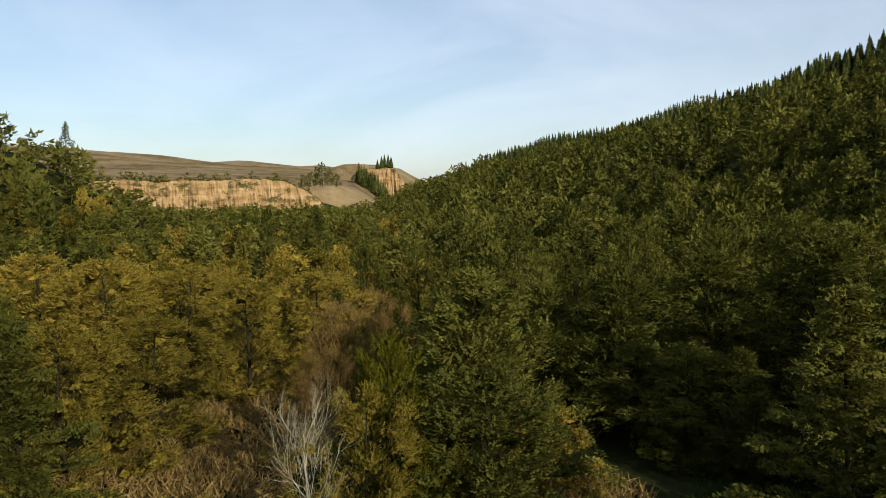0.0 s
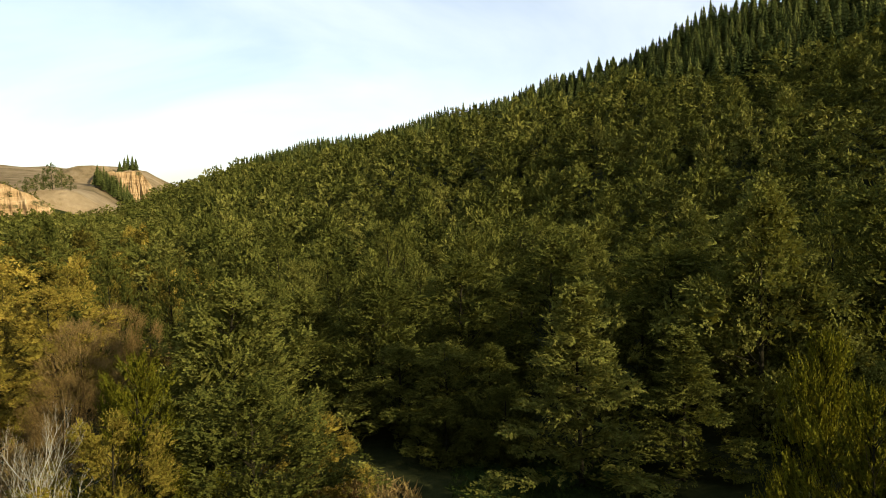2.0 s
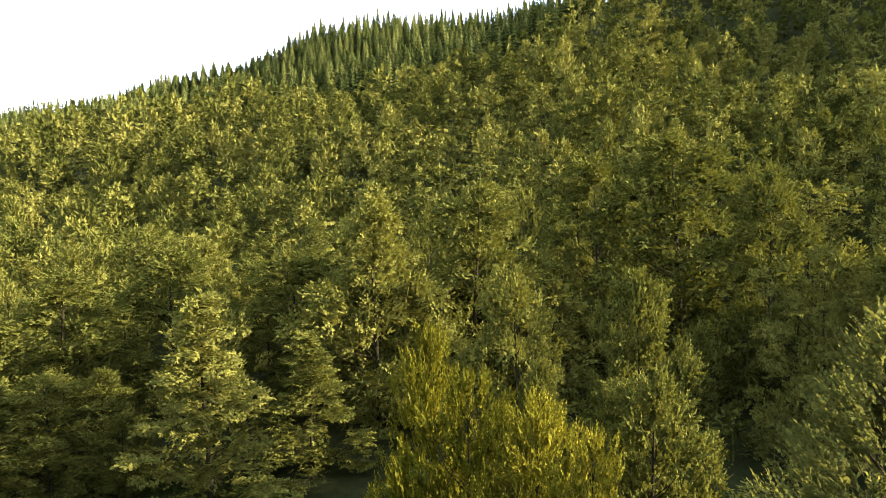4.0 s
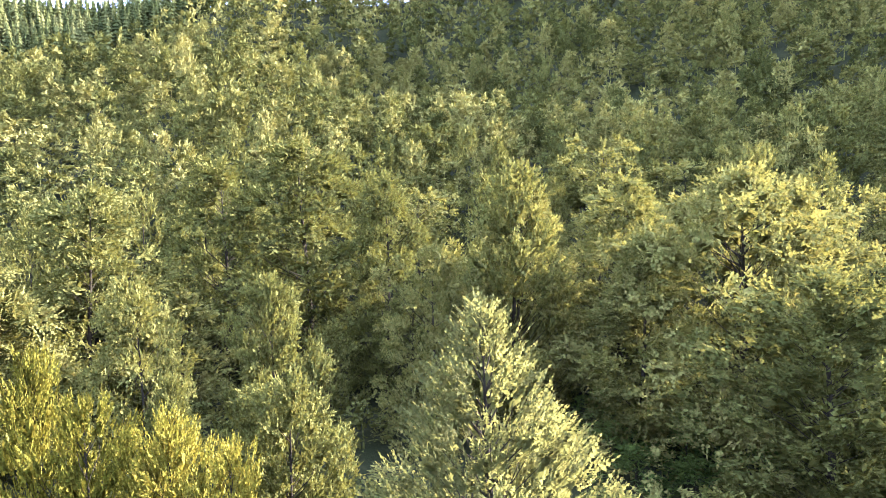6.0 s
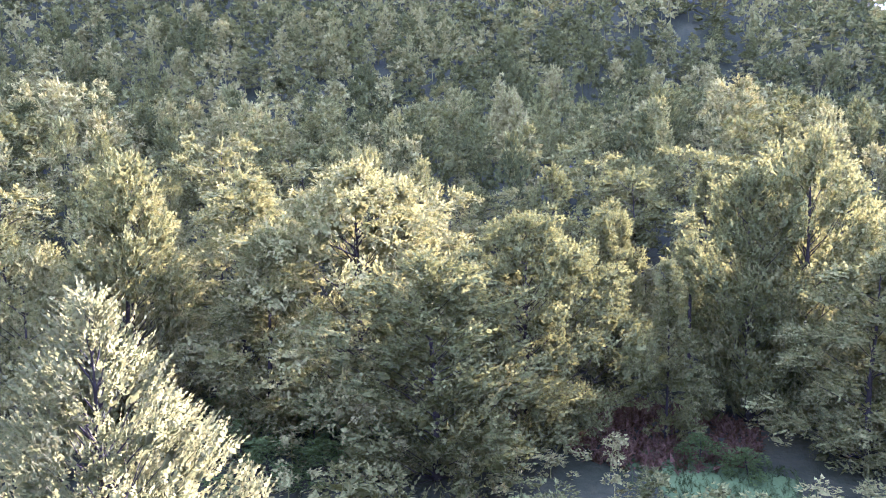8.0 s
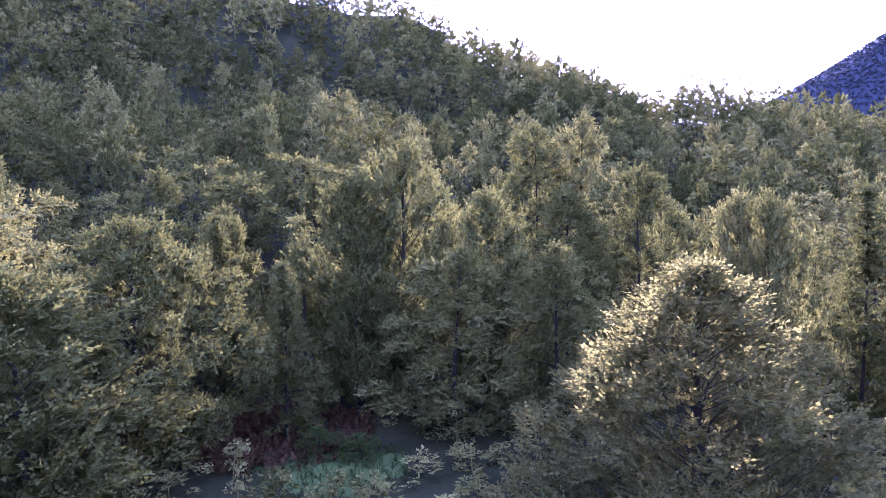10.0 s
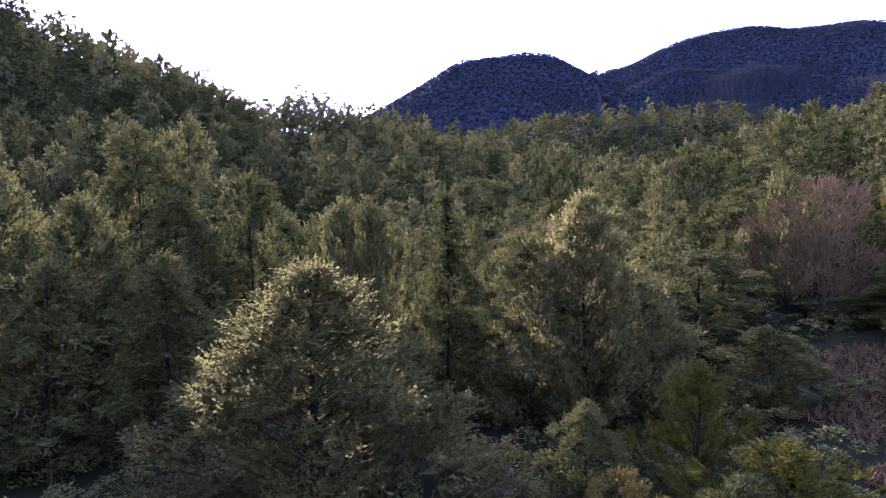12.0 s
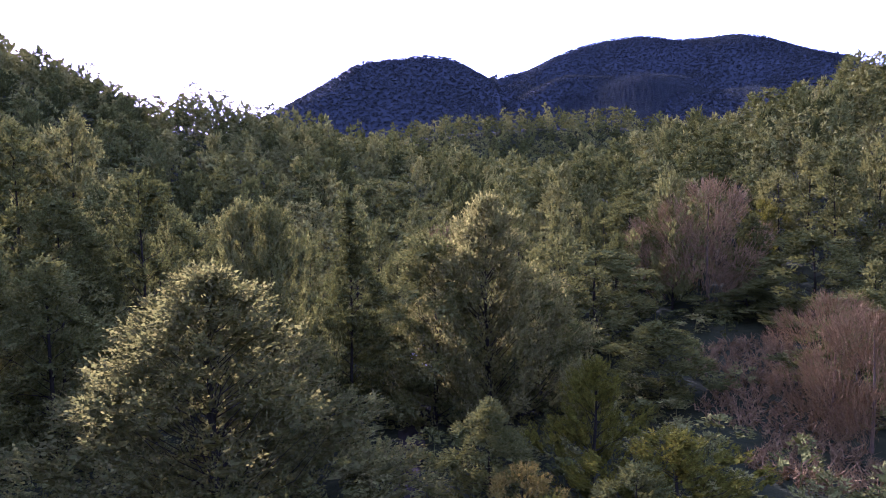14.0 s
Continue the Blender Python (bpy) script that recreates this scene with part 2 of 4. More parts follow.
# ---------------------------------------------------------------- mesh helpers
class Build:
    """Collects vertices and faces with numpy and links them as one mesh."""

    def __init__(self):
        self.v, self.f3, self.f4, self.n, self.tone = [], [], [], 0, []

    def add(self, verts, tris=None, quads=None, tone=None):
        verts = np.asarray(verts, float).reshape(-1, 3)
        if tris is not None and len(tris):
            self.f3.append(np.asarray(tris, np.int64).reshape(-1, 3) + self.n)
        if quads is not None and len(quads):
            self.f4.append(np.asarray(quads, np.int64).reshape(-1, 4) + self.n)
        self.v.append(verts)
        if tone is not None:
            self.tone.append(np.broadcast_to(np.asarray(tone, float), (len(verts),)))
        self.n += len(verts)

    def tube(self, pts, radii, sides=5):
        pts = np.asarray(pts, float)
        k = len(pts)
        d = np.gradient(pts, axis=0)
        d /= np.linalg.norm(d, axis=1)[:, None] + 1e-9
        ref = np.where(np.abs(d[:, 2:3]) > 0.9, np.array([[1.0, 0, 0]]), np.array([[0, 0, 1.0]]))
        a = np.cross(d, ref)
        a /= np.linalg.norm(a, axis=1)[:, None] + 1e-9
        b = np.cross(d, a)
        th = np.arange(sides) * 2 * np.pi / sides
        ring = pts[:, None] + np.asarray(radii, float)[:, None, None] * (np.cos(th)[None, :, None] * a[:, None] + np.sin(th)[None, :, None] * b[:, None])
        q = [(i * sides + j, i * sides + (j + 1) % sides, (i + 1) * sides + (j + 1) % sides, (i + 1) * sides + j)
             for i in range(k - 1) for j in range(sides)]
        self.add(ring.reshape(-1, 3), quads=q)

    def mesh(self, name, material, smooth=False):
        me = bpy.data.meshes.new(name)
        v = np.concatenate(self.v)
        f3 = np.concatenate(self.f3) if self.f3 else np.zeros((0, 3), np.int64)
        f4 = np.concatenate(self.f4) if self.f4 else np.zeros((0, 4), np.int64)
        me.vertices.add(len(v))
        me.vertices.foreach_set("co", v.ravel())
        loops = np.concatenate([f3.ravel(), f4.ravel()])
        me.loops.add(len(loops))
        me.loops.foreach_set("vertex_index", loops)
        me.polygons.add(len(f3) + len(f4))
        starts = np.concatenate([np.arange(len(f3)) * 3, len(f3) * 3 + np.arange(len(f4)) * 4])
        me.polygons.foreach_set("loop_start", starts)
        if self.tone:
            at = me.attributes.new("tone", "FLOAT", "POINT")
            at.data.foreach_set("value", np.concatenate(self.tone))
        me.update(calc_edges=True)
        me.polygons.foreach_set("use_smooth", np.full(len(me.polygons), smooth))
        for mt in material if isinstance(material, (list, tuple)) else [material]:
            me.materials.append(mt)
        return me


def part(name, data, parent, label=""):
    ob = new(name, data)
    ob.parent = parent
    return tagged(ob, label)


def unit(v):
    return v / (np.linalg.norm(v, axis=-1, keepdims=True) + 1e-9)


# ---------------------------------------------------------------- terrain
def at(az, d):
    """Plan position from a bearing (clockwise from +y, degrees) and a distance."""
    return d * math.sin(radians(az)), d * math.cos(radians(az))


def crest(rows):
    """A ridge line: bearing, distance, height, width of its flank."""
    return [(*at(a, d), z, w) for a, d, z, w in rows]


EAST_RIDGE = crest([
    (350, 800, 3, 120), (0, 620, 6, 120), (8, 480, 41, 150), (17, 405, 45, 170), (21.8, 366, 51, 170), (26, 340, 52, 170), (33, 310, 62, 170),
    (38.0, 300, 67, 175), (39.5, 297, 73, 175), (44, 292, 73, 180), (48, 288, 74, 185), (52, 282, 76, 190), (58, 275, 79, 195),
    (66, 270, 84, 205), (80, 265, 88, 210), (100, 265, 92, 210),
    (118, 262, 86, 205), (132, 265, 82, 180), (137, 268, 81.5, 150), (141, 268, 69, 125), (148, 255, 40, 90), (152, 232, 27, 90),
    (157, 222, 33, 140), (162, 235, 33, 150), (168, 300, 24, 170)])
MID_RIDGE = crest([(160, 500, 30, 220), (170.6, 430, 43, 110), (178, 450, 55, 120), (184, 450, 58, 120), (191, 450, 56, 120), (199, 450, 44, 110), (204, 470, 36, 110)])
WEST_HILL = crest([(200, 300, 10, 90), (203, 235, 21.5, 105), (207, 200, 31, 125), (215, 180, 38, 140), (235, 175, 44, 135), (270, 190, 46, 150),
                   (305, 215, 40, 110), (320, 222, 36, 75), (328, 225, 29.5, 52), (331, 232, 25, 40), (333.2, 240, 3, 40)])
BROWN_HILLS = crest([(300, 1300, 110, 800), (325, 1150, 92, 700), (332, 1100, 80, 650), (338, 1120, 74, 600), (341, 1150, 63, 600), (344.2, 1150, 68, 600),
                     (347, 1180, 57, 600), (350, 1150, 60, 400), (354, 1200, 36, 400), (0, 1250, 34, 400), (15, 1300, 30, 400)])
MOUNTAIN_A = crest([(150, 1250, 70, 300), (160, 1200, 84, 300), (164, 1150, 151, 330), (166.3, 1150, 179, 350), (168.5, 1150, 205, 380), (170.8, 1165, 231, 430),
                    (173.5, 1185, 245, 480), (175.7, 1200, 252, 480), (177.5, 1235, 250, 480), (179.7, 1270, 231, 480), (182, 1350, 212, 500)])
MOUNTAIN_B = crest([(180.0, 1500, 252, 700), (182.4, 1535, 284, 750), (184.2, 1535, 290, 800), (186.3, 1550, 315, 850), (188.4, 1590, 335, 950), (190.5, 1605, 346, 1000),
                    (192.6, 1615, 350, 1000), (195, 1615, 345, 1000), (196.5, 1620, 348, 1000), (199.2, 1620, 342, 950), (201, 1615, 333, 850), (202.4, 1610, 316, 700),
                    (203.8, 1600, 298, 650), (206.1, 1570, 276, 600), (208.8, 1550, 245, 500), (216, 1500, 130, 450), (230, 1500, 130, 450)])
SPUR = crest([(193, 1350, 190, 420), (189, 1120, 158, 380), (186, 950, 118, 320), (184, 800, 70, 250)])
SPUR_B = crest([(202, 1450, 220, 420), (203, 1150, 130, 360), (203, 900, 75, 300)])


def ridge_height(x, y, rows, power):
    h = np.zeros_like(x)
    for (x0, y0, z0, w0), (x1, y1, z1, w1) in zip(rows, rows[1:]):
        dx, dy = x1 - x0, y1 - y0
        s = np.clip(((x - x0) * dx + (y - y0) * dy) / (dx * dx + dy * dy), 0, 1)
        d = np.hypot(x - x0 - s * dx, y - y0 - s * dy)
        h = np.maximum(h, (z0 + s * (z1 - z0)) * np.clip(1 - d / (w0 + s * (w1 - w0)), 0, 1) ** power)
    return h


def smooth(e0, e1, v):
    s = np.clip((v - e0) / (e1 - e0), 0, 1)
    return s * s * (3 - 2 * s)


def cliff_line(x):
    """Where the river terrace breaks off: y of its edge."""
    return 414 + (x + 73) * 0.296


def ground_z(x, y):
    x, y = np.asarray(x, float), np.asarray(y, float)
    r = np.hypot(x, y)
    wob = np.sin(x * 0.021 + 1.3) * np.sin(y * 0.017 + 0.4) + 0.5 * np.sin(x * 0.053 + y * 0.041)
    floor = 2.0 * smooth(80, 320, r) + 0.35 * wob * smooth(20, 90, r)
    gully = 1 + 0.07 * np.sin(x * 0.045 - y * 0.02) * np.sin(x * 0.012 + y * 0.038 + 1)
    east = ridge_height(x, y, EAST_RIDGE, 1.15)
    bench = np.interp(east, [0, 18, 34, 85, 200], [0, 18, 23, 85, 200])          # a bench below a steeper upper slope
    turn = np.degrees(np.arctan2(x, y)) % 360
    east = east + (bench - east) * smooth(58, 76, turn) * smooth(146, 136, turn)
    hills = np.maximum(east * gully, ridge_height(x, y, WEST_HILL, 1.3))
    hills = np.maximum(hills, ridge_height(x, y, MID_RIDGE, 1.2))
    far = np.maximum(ridge_height(x, y, MOUNTAIN_A, 1.1), ridge_height(x, y, MOUNTAIN_B, 1.15))
    far = np.maximum(np.maximum(far, ridge_height(x, y, SPUR, 1.0)), ridge_height(x, y, SPUR_B, 1.0))
    far = far * (1 + 0.012 * np.sin(x * 0.017 + 2 * np.sin(y * 0.006)) * np.sin(y * 0.011) + 0.01 * np.sin(x * 0.031 + y * 0.012) * np.sin(x * 0.007 - y * 0.019))
    turn = np.degrees(np.arctan2(x, y)) % 360
    crest_r = np.where(turn < 181.5, 1180, 1600)
    spurs = 17 * (1 + np.sin(x * 0.013 + y * 0.010 + 1.6 * np.sin(y * 0.005 - x * 0.004))) + 9 * (1 + np.sin(x * 0.031 - y * 0.017 + 1.4 * np.sin(y * 0.012)))
    far = far - np.minimum(spurs * smooth(0, 200, crest_r - r), 0.5 * far) * smooth(560, 700, r)
    terrace = 21 * smooth(4, 16, y - cliff_line(x)) * smooth(-40, -75, x) + 16 * smooth(655, 672, y) * smooth(-20, -45, x) * smooth(-140, -90, x)
    brown = ridge_height(x, y, BROWN_HILLS, 1.2)
    return floor + np.maximum(hills, np.maximum(far, brown)) + terrace * (1 - smooth(0, 60, brown) * 0.6)


def gz(x, y):
    return float(ground_z(np.array([x]), np.array([y]))[0])


def build_ground():
    rings = np.concatenate([np.linspace(2, 60, 24), np.geomspace(62, 980, 105), np.linspace(990, 1760, 78), np.geomspace(1800, 4600, 22)])
    na = 400
    th = np.arange(na) * 2 * np.pi / na
    x, y = rings[:, None] * np.sin(th), rings[:, None] * np.cos(th)
    z = ground_z(x, y)
    b = Build()
    v = np.stack([x, y, z], -1).reshape(-1, 3)
    i, j = np.meshgrid(np.arange(len(rings) - 1), np.arange(na), indexing="ij")
    i, j = i.ravel(), j.ravel()
    q = np.stack([i * na + j, i * na + (j + 1) % na, (i + 1) * na + (j + 1) % na, (i + 1) * na + j], 1)
    b.add(v, quads=q[:, ::-1])
    b.add([[0, 0, gz(0, 0)]])
    c = len(v)
    b.f3.append(np.stack([np.full(na, c), np.arange(na), (np.arange(na) + 1) % na], 1))
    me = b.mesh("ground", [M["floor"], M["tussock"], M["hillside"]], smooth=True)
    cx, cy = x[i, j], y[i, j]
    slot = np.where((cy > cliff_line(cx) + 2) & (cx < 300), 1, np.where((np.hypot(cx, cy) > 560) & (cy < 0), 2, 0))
    slot = np.concatenate([np.zeros(na, int), slot])       # triangles come first
    me.polygons.foreach_set("material_index", slot.astype(np.int32))
    return tagged(new("ground", me), "valley floor and hills of leaf litter, dry tussock and scrub", "ground", kind="structure")


ground = build_ground()


# ---------------------------------------------------------------- trees
def leaves_from_sprays(rng, P, D, L, per, size, aspect, N, tri=False, facing=1.0):
    """Leaf blades along sprays: start P, way D, length L; N is the way that the foliage there faces."""
    n = len(P)
    side = unit(np.cross(D, N + rng.normal(0, 0.3, (n, 3))))
    k = (np.arange(per) + 0.5) / per
    c = P[:, None] + D[:, None] * (L[:, None] * k)[..., None]
    sg = np.where(np.arange(per) % 2 == 0, 1.0, -1.0)[None, :, None]
    ax = unit(D[:, None] * 0.9 + side[:, None] * sg * 0.7 + rng.normal(0, 0.25, (n, per, 3)))
    nrm = unit(N[:, None] * facing + rng.normal(0, 0.45, (n, per, 3)))
    wd = unit(np.cross(ax, nrm))
    s = size * rng.uniform(0.65, 1.35, (n, per, 1))
    c, ax, wd, s = c.reshape(-1, 3), ax.reshape(-1, 3), wd.reshape(-1, 3), s.reshape(-1, 1)
    w = wd * s * aspect
    m = len(c)
    if tri:
        v = np.stack([c - ax * s * 0.35 - w * 0.8, c - ax * s * 0.35 + w * 0.8, c + ax * s * 0.75], 1)
        return v.reshape(-1, 3), np.arange(m * 3).reshape(-1, 3), None
    v = np.stack([c - ax * s * 0.4, c + w, c + ax * s * 0.6, c - w], 1)
    return v.reshape(-1, 3), None, np.arange(m * 4).reshape(-1, 4)


def fronds(rng, P, D, L, per, wide, N, wild=0.34):
    """Feathery sprays: a bent spine with pointed leaf blades on both sides, each spray one piece."""
    n = len(P)
    N = unit(N + rng.normal(0, wild, (n, 3)))
    side = unit(np.cross(D, N))
    if per == 0:                                             # far off: one blade a spray
        w = side * (L * wide)[:, None]
        return np.stack([P - w, P + w, P + D * L[:, None]], 1).reshape(-1, 3), np.arange(3 * n).reshape(-1, 3)
    lift = np.cross(side, D)
    k = np.arange(per + 1) / per
    bend = rng.uniform(-0.22, 0.16, (n, 1, 1))
    spine = P[:, None] + D[:, None] * (L[:, None] * k)[..., None] + lift[:, None] * (L[:, None] * k ** 2)[..., None] * bend
    kk = (np.arange(per) + 0.5) / (per + 0.15)
    at_tip = P[:, None] + D[:, None] * (L[:, None] * kk)[..., None] + lift[:, None] * (L[:, None] * kk ** 2)[..., None] * bend
    w = (L[:, None] * wide * (1.1 - kk) ** 0.7 * rng.uniform(0.6, 1.3, (n, per)))[..., None]
    j1, j2 = rng.normal(0, 0.35, (n, per, 1)), rng.normal(0, 0.35, (n, per, 1))
    a = at_tip + side[:, None] * w + lift[:, None] * w * j1
    b = at_tip - side[:, None] * w + lift[:, None] * w * j2
    v = np.concatenate([spine, a, b], 1)
    m = 3 * per + 1
    f = []
    for q in range(per):
        f += [(q, q + 1, per + 1 + q), (q, 2 * per + 1 + q, q + 1)]
    f = np.array(f)[None] + (np.arange(n) * m)[:, None, None]
    return v.reshape(-1, 3), f.reshape(-1, 3)


def profile(shape, v):
    """Radius of a crown at the height v between its base and its top."""
    if shape == "dome":
        return min(1.0, 0.55 + 2.2 * v) * (1 - v ** 1.7) ** 0.75 + 0.04
    if shape == "round":
        return max(0.0, math.sin(math.pi * (0.17 + 0.83 * v) ** 0.95)) ** 0.6 + 0.03
    if shape == "ovate":
        return min(1.0, 0.85 + 0.8 * v) * (1 - v ** 1.35) ** 0.85 + 0.02
    if shape == "cone":
        return 0.02 + 0.98 * (1 - v) ** 1.0
    if shape == "flat":
        return 0.25 + 0.75 * math.sin(math.pi * min(1, 0.02 + 0.70 * v ** 1.2))
    return min(1.0, 0.6 + 2.0 * v) * (1 - v ** 2.2) ** 0.65 + 0.04      # column


def canopy(seed, H=10.0, R=4.0, shape="round", base=0.15, lobes=40, lobe=0.27, squash=0.6, stretch=1.0, lift=0.5, sprays=60, per=2, wide=0.25,
           spray=0.6, up=0.3, outward=0.6, roam=0.6, level=0.3, ragged=0.22, inner=3, core=4, fill=0.36, limbs=True, lean=0.008, sides=7, top=14, wild=0.34, taper=0.25):
    """One tree, as two Builds: trunk with limbs, and a crown of leaf masses at the ends of the limbs. Each mass is dense within
    and clad in feathery sprays; squash flattens masses into level pads, stretch draws them out into plumes along their limbs."""
    rng = np.random.default_rng(seed)
    wood, crown = Build(), Build()
    shape = shape if isinstance(shape, str) else shape[seed % len(shape)]
    lx, ly = rng.normal(0, lean, 2) * H
    t = np.linspace(0, 1, 7 if sides > 3 else 4)
    trunk = np.stack([lx * t ** 2 + 0.10 * np.sin(t * 5 + seed), ly * t ** 2 + 0.10 * np.sin(t * 4 + 2 * seed), t * H * 0.92 - 0.3], 1)
    trunk[:, :2] -= trunk[0, :2]
    r0 = 0.009 * H + 0.006 * R
    wood.tube(trunk, r0 * (1 - t) ** 0.8 + 0.02 + 0.3 * r0 * (t == 0), sides)
    ph = rng.uniform(0, 6.28, 4)
    sc, zup = np.array([1, 1, squash]), np.array([0, 0, 1.0])
    P, D, L, N, C = [], [], [], [], []
    for i in range(lobes):
        v = (i + rng.uniform(0.1, 0.9)) / lobes
        az = i * 2.39996 + rng.normal(0, 0.35)
        wave = 1 + ragged * (0.7 * math.sin(2 * az + ph[0] + 3 * v) + 0.6 * math.sin(3 * az + ph[1] - 5 * v)) + rng.normal(0, 0.45 * ragged)
        rl = R * lobe * rng.uniform(0.65, 1.3) * (1 - taper * v) * (0.7 if v > 0.9 else 1)
        reach = max(0.0, R * profile(shape, v) * max(0.5, wave) - 0.7 * rl)
        ro = reach * (rng.uniform(0.78, 1.0) if i % inner else rng.uniform(0.2, 0.65))
        tall = rl * squash * (1 + (stretch - 1) * lift)
        zc = min(H * (base + (1 - base) * v), H - 0.85 * tall)
        tx, ty = np.interp(zc, trunk[:, 2], trunk[:, 0]), np.interp(zc, trunk[:, 2], trunk[:, 1])
        oh = np.array([math.cos(az), math.sin(az), 0.0])
        c = oh * ro + np.array([tx, ty, zc])
        a = unit(oh * (1 - lift) + zup * lift)
        if limbs:
            hz = max(H * base * 0.55, zc - (0.35 + 0.9 * lift) * ro - 0.3)
            o = np.array([np.interp(hz, trunk[:, 2], trunk[:, 0]), np.interp(hz, trunk[:, 2], trunk[:, 1]), hz])
            mid = (o + c) / 2 + np.array([0, 0, -0.06 * ro]) + rng.normal(0, 0.06 * ro + 0.01, 3)
            wood.tube(np.stack([o, mid, o + (c - o) * 0.9]), (0.13 * r0 + 0.009, 0.07 * r0 + 0.006, 0.004), 4)

        def mass(d):
            d = d * sc
            return c + (d + a * (d @ a)[..., None] * (stretch - 1)) * rl

        n = max(3, int(sprays * (rl / (R * lobe)) ** 2))
        dr = unit(rng.normal(0, 1, (n, 3)))
        face = unit(oh * 0.65 + zup * 0.75)
        low = dr @ face
        dr = np.where((low < -0.2)[:, None], dr - 2 * low[:, None] * face, dr)
        q = mass(dr * rng.uniform(0.72, 1.0, (n, 1)))
        nn = unit(dr / sc)
        P.append(q)
        N.append(unit(nn + zup * level))
        D.append(a * up + np.cross(nn, unit(rng.normal(0, 1, (n, 3)))) * roam + nn * outward * 0.5 + oh * outward * 0.4)
        L.append(spray * rng.uniform(0.5, 1.4, n))
        e1 = unit(rng.normal(0, 1, (core, 3)))
        e2 = unit(np.cross(e1, rng.normal(0, 1, (core, 3))))
        m = unit(rng.normal(0, 1, (core, 3))) * rng.uniform(0.1, 0.55, (core, 1))
        C.append(np.stack([mass(m - e1 * fill), mass(m + e2 * fill * 0.7), mass(m + e1 * fill), mass(m - e2 * fill * 0.7)], 1))
    P.append(np.array([trunk[-1, 0], trunk[-1, 1], H * 0.93]) + rng.normal(0, 0.04 * R, (top, 3)))
    D.append(rng.normal(0, 0.35, (top, 3)) + zup)
    N.append(unit(rng.normal(0, 0.6, (top, 3)) + zup * 0.6))
    L.append(spray * 1.3 * rng.uniform(0.5, 1.2, top))
    P, D, L, N = np.concatenate(P), unit(np.concatenate(D)), np.concatenate(L), np.concatenate(N)
    crown.add(*fronds(rng, P, D, L, per, wide, N, wild))
    if core:
        C = np.concatenate(C)
        k = np.arange(len(C))[:, None] * 4
        crown.add(C.reshape(-1, 3), np.concatenate([k + np.array([[0, 1, 2]]), k + np.array([[0, 2, 3]])]))
    return wood, crown


def tree_thing(name, seed, leaf, label, category="tree", bark="bark", **kw):
    """A tree as a thing: trunk with its limbs, and crown."""
    wood, crown = canopy(seed, **kw)
    root = new(name)
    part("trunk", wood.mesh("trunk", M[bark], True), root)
    part("crown", crown.mesh("crown", M[leaf]), root)
    return tagged(root, label, category)


